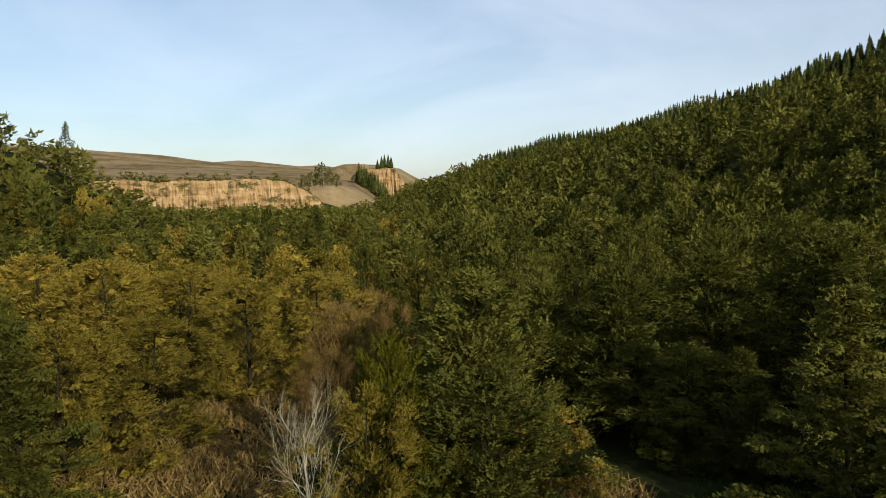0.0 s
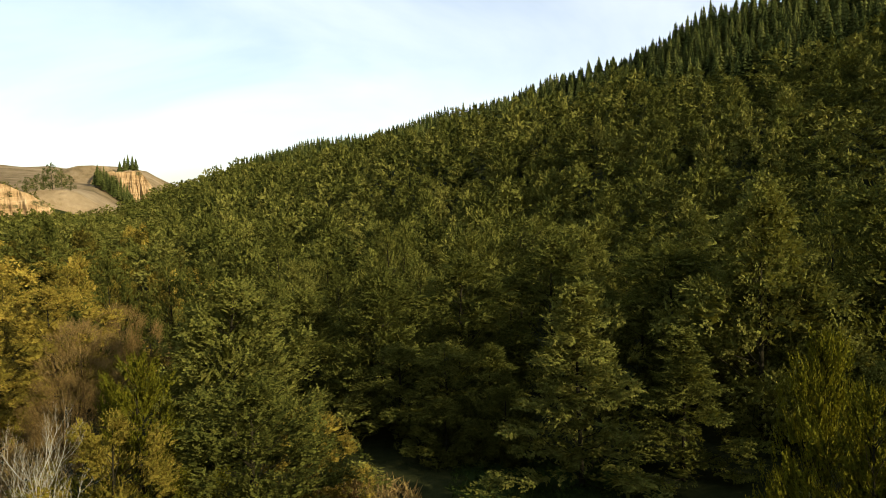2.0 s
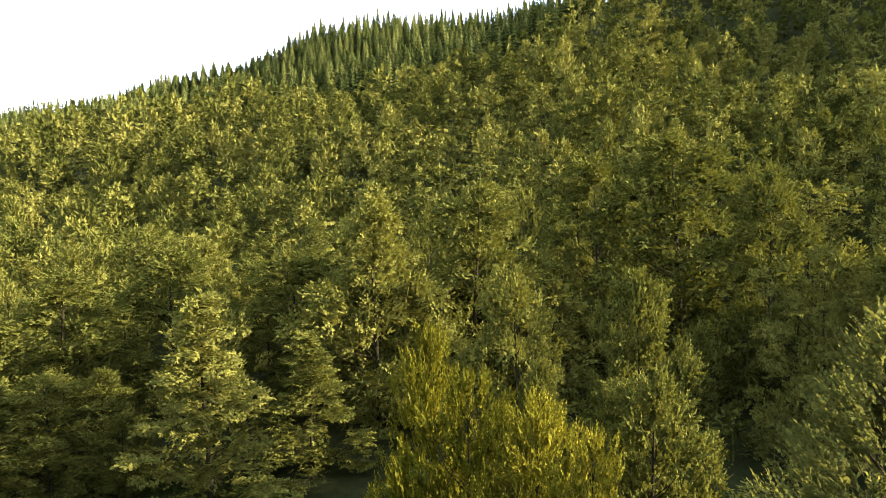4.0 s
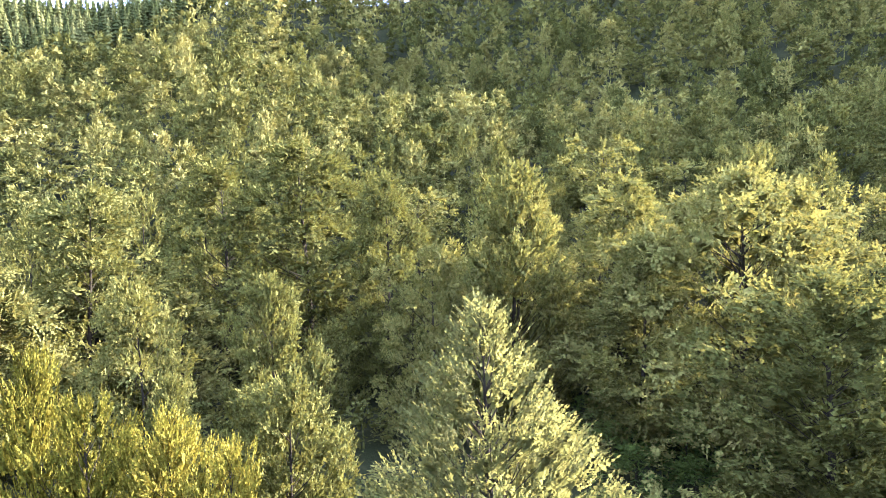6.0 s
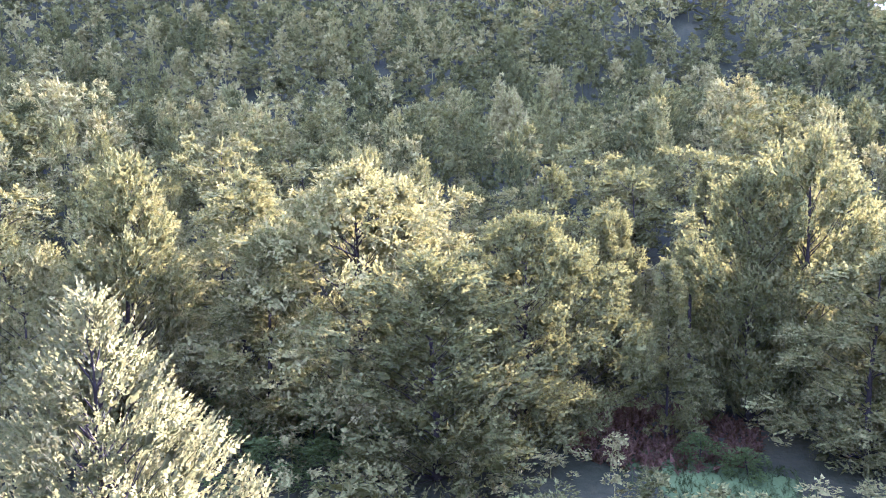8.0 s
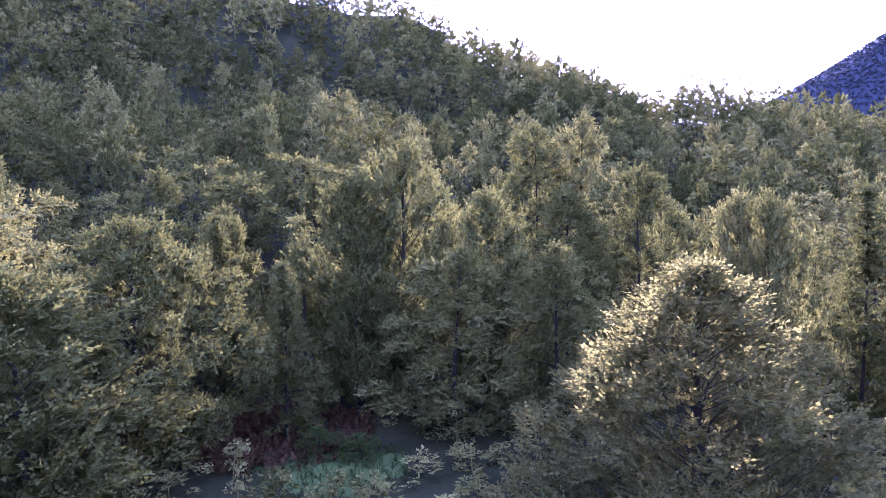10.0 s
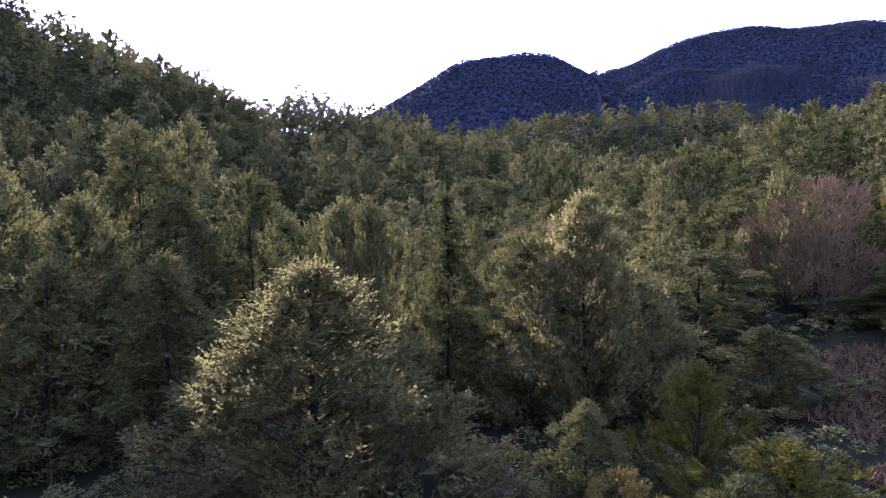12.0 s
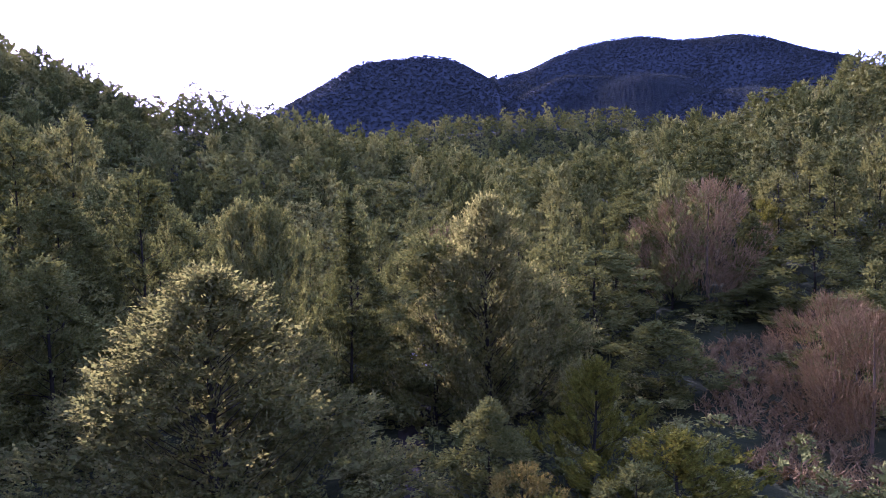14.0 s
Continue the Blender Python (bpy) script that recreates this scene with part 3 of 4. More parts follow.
KINDS = {
    # near trees, full detail
    "beech": ("beech_tree", "beech", "broad beech tree with layered olive-green leaf sprays", 3,
              dict(shape=("ovate", "dome", "round"), base=0.08, lobes=66, lobe=0.235, squash=0.50, lift=0.35, sprays=105, per=3, wide=0.22, spray=0.42, ragged=0.3, wild=0.4, up=0.25, outward=0.8, roam=0.5, level=0.5, core=19)),
    "feather": ("beech_tree", "beech", "dense beech tree with feathery upswept green shoots", 3,
                dict(shape=("ovate", "dome"), base=0.04, lobes=92, lobe=0.2, squash=0.8, stretch=1.8, lift=0.62, sprays=95, per=3, wide=0.20, spray=0.46, ragged=0.3, taper=0.4, up=0.6, outward=0.4, roam=0.7, level=0.3, core=19, wild=0.42)),
    "wide": ("beech_tree", "beech", "large rounded beech tree with dense olive-green crown", 2,
             dict(R=8.0, shape="dome", base=0.06, lobes=160, lobe=0.145, squash=0.55, lift=0.4, stretch=1.3, sprays=100, per=3, wide=0.23, spray=0.42, up=0.35, outward=0.45, roam=0.85, level=0.5, core=19, inner=3, ragged=0.2, wild=0.4)),
    "upswept": ("beech_tree", "pale", "wide beech tree with upswept shoots, olive-green lightened for sunlight", 2,
                dict(R=6.0, shape="ovate", base=0.02, lobes=210, lobe=0.14, squash=0.6, stretch=2.0, taper=0.4, ragged=0.16, lift=0.55, sprays=95, per=3, wide=0.20, spray=0.40, up=0.6, outward=0.45, roam=0.8, level=0.4, core=10, inner=3, wild=0.4)),
    "tiered": ("beech_tree", "beech", "dark green beech tree with flat horizontal tiers of foliage", 2,
               dict(shape="cone", base=0.06, lobes=58, lobe=0.26, squash=0.22, stretch=1.5, lift=0.12, sprays=75, per=3, wide=0.32, spray=0.50, up=0.8, outward=0.7, roam=0.4, level=1.0, core=15, ragged=0.35, inner=3)),
    "pale": ("young_tree", "young", "conical young tree with pale green feathery upright shoots", 1,
             dict(R=6.0, shape="cone", base=0.02, lobes=170, lobe=0.11, squash=0.75, stretch=2.4, taper=0.6, lift=0.60, sprays=125, per=4, wide=0.15, spray=0.38, up=1.0, outward=0.4, roam=0.35, level=0.1, core=7, inner=3, ragged=0.10, top=30)),
    "yellow": ("tall_shrub", "yellow", "tall shrub with bright yellow-green upright feathery shoots", 2,
               dict(shape=("dome", "ovate"), base=0.02, lobes=95, lobe=0.16, taper=0.4, squash=0.8, stretch=2.6, lift=0.72, sprays=105, per=3, wide=0.16, spray=0.32, up=1.1, outward=0.35, roam=0.3, level=0.1, core=15, ragged=0.5)),
    "olive": ("manuka_shrub", "olive", "olive-brown manuka scrub tree with fine dense foliage", 3,
              dict(shape="round", base=0.04, lobes=70, lobe=0.21, squash=0.8, stretch=1.2, lift=0.6, sprays=110, per=3, wide=0.18, spray=0.32, up=0.5, outward=0.6, roam=0.5, level=0.25, core=19, ragged=0.28)),
    "bush": ("leafy_bush", "bush", "low bright green leafy bush in the undergrowth", 2,
             dict(shape="dome", lobes=30, lobe=0.28, squash=1.0, sprays=90, per=1, spray=0.5, wide=0.24, up=0.4, base=0.05)),
    "willow": ("bare_willow", "redtwig", "leafless reddish-brown willow with dense upright twigs", 3,
               dict(shape="round", lobes=44, lobe=0.24, squash=1.0, stretch=1.6, lift=0.75, sprays=170, per=2, spray=0.9, wide=0.035, up=1.2, outward=0.5, roam=0.35, base=0.06, limbs=False, core=0)),
    "spire": ("conifer", "pine", "tall dark conifer standing alone on the skyline", 2,
              dict(shape="cone", lobes=60, lobe=0.24, squash=0.35, lift=0.1, sprays=50, per=2, spray=0.5, wide=0.2, up=0.25, outward=1.0, base=0.06, ragged=0.4)),
    "dark_m": ("pine_tree", "pine", "dark rounded pine tree at the edge of the terrace", 2,
               dict(shape="dome", lobes=30, lobe=0.28, squash=0.8, sprays=50, per=1, spray=0.6, wide=0.24, up=0.5, base=0.04, ragged=0.35, sides=5)),
    # middle distance, lighter
    "beech_m": ("beech_tree", "beech", "beech tree in closed forest with olive-green crown", 5,
                dict(shape=("ovate", "dome", "round"), base=0.15, lobes=42, lobe=0.26, squash=0.50, lift=0.35, sprays=50, per=2, wide=0.25, spray=0.5, ragged=0.3, wild=0.4, up=0.25, outward=0.8, roam=0.5, level=0.5, core=15, sides=5)),
    "feather_m": ("beech_tree", "beech", "upright beech tree with feathery olive-green shoots", 3,
                  dict(shape=("ovate", "dome"), base=0.1, lobes=44, lobe=0.22, squash=0.8, stretch=1.8, lift=0.62, sprays=48, per=2, wide=0.21, spray=0.6, ragged=0.3, taper=0.4, up=0.7, outward=0.4, roam=0.6, level=0.3, core=15, wild=0.42, sides=5)),
    "flat_m": ("beech_tree", "beech", "old beech tree with a flat-topped crown on bare dark limbs", 3,
               dict(shape="flat", base=0.46, lobes=26, lobe=0.34, squash=0.26, lift=0.15, sprays=60, per=2, wide=0.27, spray=0.52, up=0.2, outward=0.7, roam=0.7, level=0.9, core=15, sides=5)),
    "olive_m": ("manuka_shrub", "olive", "olive-brown manuka scrub tree with fine dense foliage", 3,
                dict(shape="round", base=0.08, lobes=36, lobe=0.25, squash=0.8, stretch=1.2, lift=0.6, sprays=46, per=2, wide=0.27, spray=0.46, up=0.5, outward=0.6, roam=0.5, level=0.25, core=15, sides=5)),
}
protos, used = {}, {}


def tree(kind, x, y, h, r, turn=None, sink=0.15, rnd=random.Random(5)):
    """Plant one tree of a kind; repeats share the meshes of a few grown individuals."""
    name, leaf, label, variants, kw = KINDS[kind]
    k = used.get(kind, 0)
    used[kind] = k + 1
    key = (kind, k % variants)
    r = max(r, 0.24 * h)
    m = pose(x, y, gz(x, y) - sink, 0, 0, rnd.uniform(0, 360) if turn is None else turn) @ Matrix.Diagonal((r / kw.get("R", 4.0), r / kw.get("R", 4.0), h / 10.0, 1))
    if key not in protos:
        ob = tree_thing(name, 11 + 7 * len(protos), leaf, label, "shrub" if "shrub" in name or "bush" in name else "tree", "redwood" if kind == "willow" else "bark", **kw)
        ob["group"] = {"tree": "trees of the valley forest", "shrub": "shrubs along the clearing"}[ob["category"]]
        protos[key] = ob
        ob.matrix_basis = m
        return ob
    src = protos[key]
    keep = src.scale.copy()
    src.scale = (1, 1, 1)
    ob = copy_thing(src, m)
    src.scale = keep
    return ob


# trees round the clearing: kind, place, height of the top, crown radius
planted = []
for kind, x, y, top, r in (
        ('feather', 1.5, 42.0, 10.3, 5.2),
        ('feather', 11.3, 46.6, 9.9, 4.6),
        ('feather', 6.7, 49.6, 8.5, 4.0),
        ('yellow', -2.6, 30.9, 8.7, 2.8),
        ('olive', -3.2, 26.8, 7.5, 2.5),
        ('feather', 1.5, 30.0, 7.5, 3.9),
        ('olive', 4.5, 32.7, 5.2, 2.2),
        ('olive', -14.3, 50.0, 9.2, 4.2),
        ('olive', -19.9, 35.9, 8.6, 4.1),
        ('tiered', -18.0, 28.8, 10.0, 2.7),
        ('olive', -17.2, 40.5, 8.1, 4.1),
        ('olive', -20.6, 56.4, 9.6, 4.9),
        ('olive', -25.6, 52.0, 10.5, 5.2),
        ('olive', -10.3, 57.1, 8.9, 4.2),
        ('olive', -14.5, 58.2, 3.6, 2.9),
        ('olive', -31.4, 53.4, 10.9, 5.7),
):
    planted.append((x, y, r))
    tree(kind, x, y, top - gz(x, y) + 0.15, r * 1.15)
for kind, x, y, top, r in (
        ('beech', 11.1, 41.6, 6.0, 3.2),
        ('beech', 13.7, 39.7, 6.2, 3.2),
        ('feather', 16.3, 39.0, 6.0, 2.8),
        ('feather', 12.6, 37.0, 3.6, 2.2),
        ('feather', 15.6, 35.6, 4.4, 2.0),
        ('tiered', 18.0, 31.2, 10.5, 3.9),
        ('tiered', 23.3, 30.0, 8.1, 3.0),
        ('beech', 17.3, 46.9, 10.9, 4.8),
        ('beech', 24.3, 46.0, 11.8, 4.8),
        ('beech', 30.0, 40.0, 11.4, 5.2),
        ('beech', 33.2, 34.7, 12.6, 5.0),
        ('beech', 40.7, 32.4, 13.1, 5.5),
        ('yellow', 16.1, 15.0, 10.9, 2.3),
        ('yellow', 15.4, 12.8, 10.0, 2.7),
        ('yellow', 15.8, 10.6, 9.6, 2.5),
        ('yellow', 15.7, 8.8, 9.0, 2.2),
        ('feather', 22.5, 14.9, 8.6, 1.9),
        ('beech', 25.2, 18.0, 11.9, 1.9),
        ('feather', 27.9, 13.5, 11.6, 2.8),
        ('feather', 20.9, 9.7, 9.3, 2.6),
        ('feather', 15.6, 6.8, 7.6, 1.6),
):
    planted.append((x, y, r))
    tree(kind, x, y, top - gz(x, y) + 0.15, r * 1.15)
for kind, x, y, top, r in (
        ('pale', 17.8, 2.5, 12.1, 6.3),
        ('beech', 51.6, 21.8, 19.5, 6.7),
        ('beech', 49.8, 14.9, 16.6, 4.1),
        ('beech', 52.4, 29.3, 18.5, 5.3),
        ('beech', 37.5, 30.0, 15.9, 5.0),
        ('beech', 30.2, 32.0, 15.6, 5.1),
        ('feather', 45.7, 4.8, 16.9, 4.8),
        ('beech', 41.0, 9.2, 12.2, 3.0),
        ('beech', 54.0, -2.1, 16.2, 5.7),
        ('wide', 45.2, -8.6, 16.4, 10.3),
        ('wide', 38.2, -17.5, 13.2, 7.1),
        ('feather', 33.5, -10.3, 11.4, 5.6),
        ('beech', 43.9, -3.0, 12.4, 4.6),
        ('beech', 47.8, 4.7, 15.0, 4.3),
        ('feather', 47.9, -29.0, 13.7, 3.2),
        ('feather', 35.2, -31.1, 15.5, 4.7),
):
    planted.append((x, y, r))
    tree(kind, x, y, top - gz(x, y) + 0.15, r * 1.15)
for kind, x, y, top, r in (
        ('tiered', 34.2, -24.4, 10.6, 1.9),
        ('tiered', 44.6, -26.7, 13.2, 3.1),
        ('feather', 35.3, -35.4, 17.9, 5.0),
        ('feather', 28.2, -36.4, 14.4, 4.4),
        ('beech', 27.3, -31.9, 11.0, 4.4),
        ('beech', 23.6, -37.1, 11.1, 4.2),
        ('beech', 39.7, -36.6, 14.6, 4.7),
        ('beech', 31.4, -51.2, 14.5, 4.8),
        ('beech', 40.4, -59.6, 21.1, 5.5),
        ('upswept', 11.4, -28.8, 11.2, 7.4),
        ('feather', 14.2, -41.6, 13.8, 2.8),
        ('tiered', 8.6, -45.2, 14.4, 3.1),
        ('beech', 3.0, -43.9, 11.8, 3.9),
        ('upswept', -0.5, -44.0, 14.1, 6.0),
        ('beech', 2.7, -46.9, 10.3, 3.0),
):
    planted.append((x, y, r))
    tree(kind, x, y, top - gz(x, y) + 0.15, r * 1.15)
for kind, x, y, top, r in (
        ('beech', -3.9, -45.8, 8.8, 3.5),
        ('yellow', -5.1, -32.6, 6.5, 3.0),
        ('yellow', -7.3, -26.0, 5.3, 3.9),
        ('olive', -1.5, -25.0, 4.5, 1.5),
        ('yellow', -2.0, -21.9, 4.5, 2.1),
        ('beech', -9.7, -59.2, 9.7, 5.3),
        ('beech', -11.7, -46.6, 5.7, 3.5),
        ('beech', -16.5, -78.3, 14.6, 5.1),
        ('beech', -25.8, -56.4, 11.2, 4.4),
        ('beech', -23.3, -44.3, 8.1, 3.8),
        ('beech', -23.1, -61.8, 6.0, 4.0),
        ('yellow', -28.2, -72.7, 13.4, 2.9),
        ('feather', 12.6, -42.2, 14.0, 2.6),
        ('beech', 26.3, -54.0, 16.3, 4.2),
        ('beech', 36.6, -62.0, 21.8, 4.5),
        ('beech', -0.3, -30.0, 5.4, 2.3),
):
    planted.append((x, y, r))
    tree(kind, x, y, top - gz(x, y) + 0.15, r * 1.15)
for kind, x, y, top, r in (
        ('beech', -5.1, -23.4, 5.1, 1.9),
):
    planted.append((x, y, r))
    tree(kind, x, y, top - gz(x, y) + 0.15, r * 1.15)


# ---------------------------------------------------------------- closed forest behind, singly planted
CLEARINGS = [(*at(342, 45), 7.5), (*at(338, 38), 6), (*at(26, 37), 3.0), (*at(124.5, 43), 6), (*at(129, 37), 5), (*at(95, 47), 6),
             (*at(174, 40), 3.5), (*at(174.5, 50), 3.0), (*at(175, 60), 3.5), (*at(203, 47), 5.5), (*at(205, 40), 4.0), (*at(200, 56), 4), (*at(352, 52), 5), (*at(346, 62), 3.5)]


def free(x, y, r):
    return all(math.hypot(x - a, y - b) > c + r for a, b, c in CLEARINGS)


def bearing(x, y):
    return math.degrees(math.atan2(x, y)) % 360


def in_view(x, y, margin=3):
    b = bearing(x, y)
    return b > 327 - margin or b < 210 + margin


def plant_forest(single=225):
    """The nearer trees stand singly; places of the rest are handed on."""
    rnd = random.Random(21)
    step, spots = 6.3, []
    for i in range(-20, 21):
        for j in range(-24, 25):
            x = (i + 0.5 * (j % 2)) * step + rnd.uniform(-1.9, 1.9)
            y = j * step * 0.87 + rnd.uniform(-1.9, 1.9)
            d = math.hypot(x, y)
            pick, hh, rr, turn = rnd.random(), rnd.uniform(0.7, 1.3), rnd.uniform(0.75, 1.15), rnd.uniform(0, 360)
            if not 44 < d < 96 or not in_view(x, y) or not free(x, y, 2.0):
                continue
            if any(math.hypot(x - a, y - c) < 0.5 * (r + 3.2) + 0.6 for a, c, r in planted):
                continue
            spots.append((d, x, y, pick, hh, rr, turn))
    spots.sort()
    for d, x, y, pick, hh, rr, turn in spots[:single]:
        b, near = bearing(x, y), float(smooth(45, 75, d))
        if b > 320:
            kind, h, r = ("olive_m", 6.8, 3.0) if pick < 0.8 else ("feather_m", 8.0, 3.0)
        elif b < 12 and d < 75:
            kind, h, r = "feather_m", 7.8, 3.2
        elif d > 66:
            kind, h, r = ("flat_m", 11.0, 4.2) if pick < (0.3 if b < 165 else 0.0) else ("beech_m", 10.0, 3.7) if pick < 0.75 else ("feather_m", 10.5, 3.3)
        else:
            kind, h, r = ("beech_m", 8.0 + 2.0 * near, 3.6) if pick < 0.55 else ("feather_m", 8.4 + 2.0 * near, 3.3)
        tree(kind, x, y, h * hh, r * rr, turn)
    return [(x, y, hh, rr) for d, x, y, pick, hh, rr, turn in spots[single:]]


handed_on = plant_forest()


# ---------------------------------------------------------------- far woods, beyond counting
def template(seed, **kw):
    """A light tree as a triangle soup, 10 m high and 4 m in radius."""
    wood, crown = canopy(seed, limbs=False, sides=3, **kw)
    v, f = np.concatenate(crown.v), np.concatenate(crown.f3)
    q = wood.f4[0] + len(v)
    return np.concatenate([v, wood.v[0]]), np.concatenate([f, q[:, :3], q[:, [0, 2, 3]]])


def conifer(seed, layers=9, per=7, H=10.0, R=1.0):
    """A spire of drooping needle boughs."""
    rng = np.random.default_rng(seed)
    v, n = [], 0
    for i in range(layers):
        u = (i + 0.3) / layers
        z, r = H * (0.16 + 0.84 * u), R * (1.05 - u) ** 0.85 + 0.05
        for k in range(per if i < layers - 1 else 4):
            a = k * 6.283 / per + i * 1.1 + rng.normal(0, 0.25)
            l = r * rng.uniform(0.75, 1.25)
            tip = np.array([math.cos(a) * l, math.sin(a) * l, z - 0.35 * l + rng.normal(0, 0.1)])
            w = np.array([-math.sin(a), math.cos(a), 0]) * l * 0.42
            root = np.array([0, 0, z + H * 0.10])
            v += [root, tip * 0.75 + np.array([0, 0, z * 0.25]) + w, tip, root, tip, tip * 0.75 + np.array([0, 0, z * 0.25]) - w]
    v += [np.array([0.1, 0, H * 0.9]), np.array([-0.1, 0.05, H * 0.9]), np.array([0, 0, H * 1.08])]
    v = np.array(v)
    return v, np.arange(len(v)).reshape(-1, 3)


def clump(seed):
    """A far tree crown: a ragged handful of blades."""
    rng = np.random.default_rng(seed)
    c = rng.normal(0, 0.28, (7, 3)) + np.array([0, 0, 0.55])
    a = unit(rng.normal(0, 1, (7, 3)))
    w = unit(np.cross(a, rng.normal(0, 1, (7, 3))))
    v = np.stack([c - a * 0.35 - w * 0.4, c - a * 0.35 + w * 0.4, c + a * 0.55], 1).reshape(-1, 3)
    return v, np.arange(len(v)).reshape(-1, 3)


def stuff(name, material, templates, spots, label, category, seed=3):
    """Joins many light trees into one object. Spots: x, y, height, radius, and the height of their foot where it is not the ground."""
    rng = np.random.default_rng(seed)
    b = Build()
    spots = np.asarray(spots, float)
    z = ground_z(spots[:, 0], spots[:, 1]) if spots.shape[1] == 4 else spots[:, 4]
    which = rng.integers(0, len(templates), len(spots))
    for k, (tv, tf) in enumerate(templates):
        s, zz = spots[which == k], z[which == k]
        if not len(s):
            continue
        a = rng.uniform(0, 6.283, len(s))
        ca, sa = np.cos(a)[:, None], np.sin(a)[:, None]
        x = (tv[None, :, 0] * ca - tv[None, :, 1] * sa) * s[:, 3:4] + s[:, 0:1]
        y = (tv[None, :, 0] * sa + tv[None, :, 1] * ca) * s[:, 3:4] + s[:, 1:2]
        h = tv[None, :, 2] * s[:, 2:3] + zz[:, None] - 0.1
        f = tf[None] + (np.arange(len(s)) * len(tv))[:, None, None]
        tone = np.repeat(rng.uniform(0, 1, len(s)), len(tv))
        b.add(np.stack([x, y, h], -1).reshape(-1, 3), tris=f.reshape(-1, 3), tone=tone)
    return tagged(new(name, b.mesh(name, material)), label, category, kind="stuff")


def scatter(step, rmin, rmax, seed, jitter=0.38):
    rng = np.random.default_rng(seed)
    n = int(rmax / step) + 2
    i, j = np.meshgrid(np.arange(-n, n + 1), np.arange(-n, n + 1))
    x = (i + 0.5 * (j % 2)) * step + rng.uniform(-jitter, jitter, i.shape) * step
    y = j * step * 0.87 + rng.uniform(-jitter, jitter, i.shape) * step
    x, y = x.ravel(), y.ravel()
    r = np.hypot(x, y)
    k = (r > rmin) & (r < rmax)
    return x[k], y[k], r[k], np.degrees(np.arctan2(x[k], y[k])) % 360


def seen(x, y, top):
    """Tops that stand above the ground between them and the clearing."""
    r = np.hypot(x, y)
    z = ground_z(x, y) + top - 15
    hid = np.zeros(len(x), bool)
    for s in np.linspace(0.15, 0.94, 18):
        hid |= (ground_z(x * s, y * s) + 5 - 15) / (r * s) > z / r
    return ~hid


def crest_distance(x, y, rows):
    d = np.full(len(x), 1e9)
    for (x0, y0, *_), (x1, y1, *_) in zip(rows, rows[1:]):
        dx, dy = x1 - x0, y1 - y0
        s = np.clip(((x - x0) * dx + (y - y0) * dy) / (dx * dx + dy * dy), 0, 1)
        d = np.minimum(d, np.hypot(x - x0 - s * dx, y - y0 - s * dy))
    return d


def r_of(x, y):
    return np.hypot(x, y)


def plantation(x, y, b):
    wobble = 14 * np.sin(b * 0.35) + 8 * np.sin(b * 1.1)
    c = (b + 20) % 360 - 20
    wide = np.interp(c, [-6, 8, 25, 38, 50, 58, 64], [30, 50, 48, 72, 66, 30, 0])
    east = (crest_distance(x, y, EAST_RIDGE) < wide + wobble * 0.6) & (c > -6) & (c < 64)
    return east | ((b > 207) & (b < 214) & (crest_distance(x, y, WEST_HILL) < 24) & (r_of(x, y) > 205))


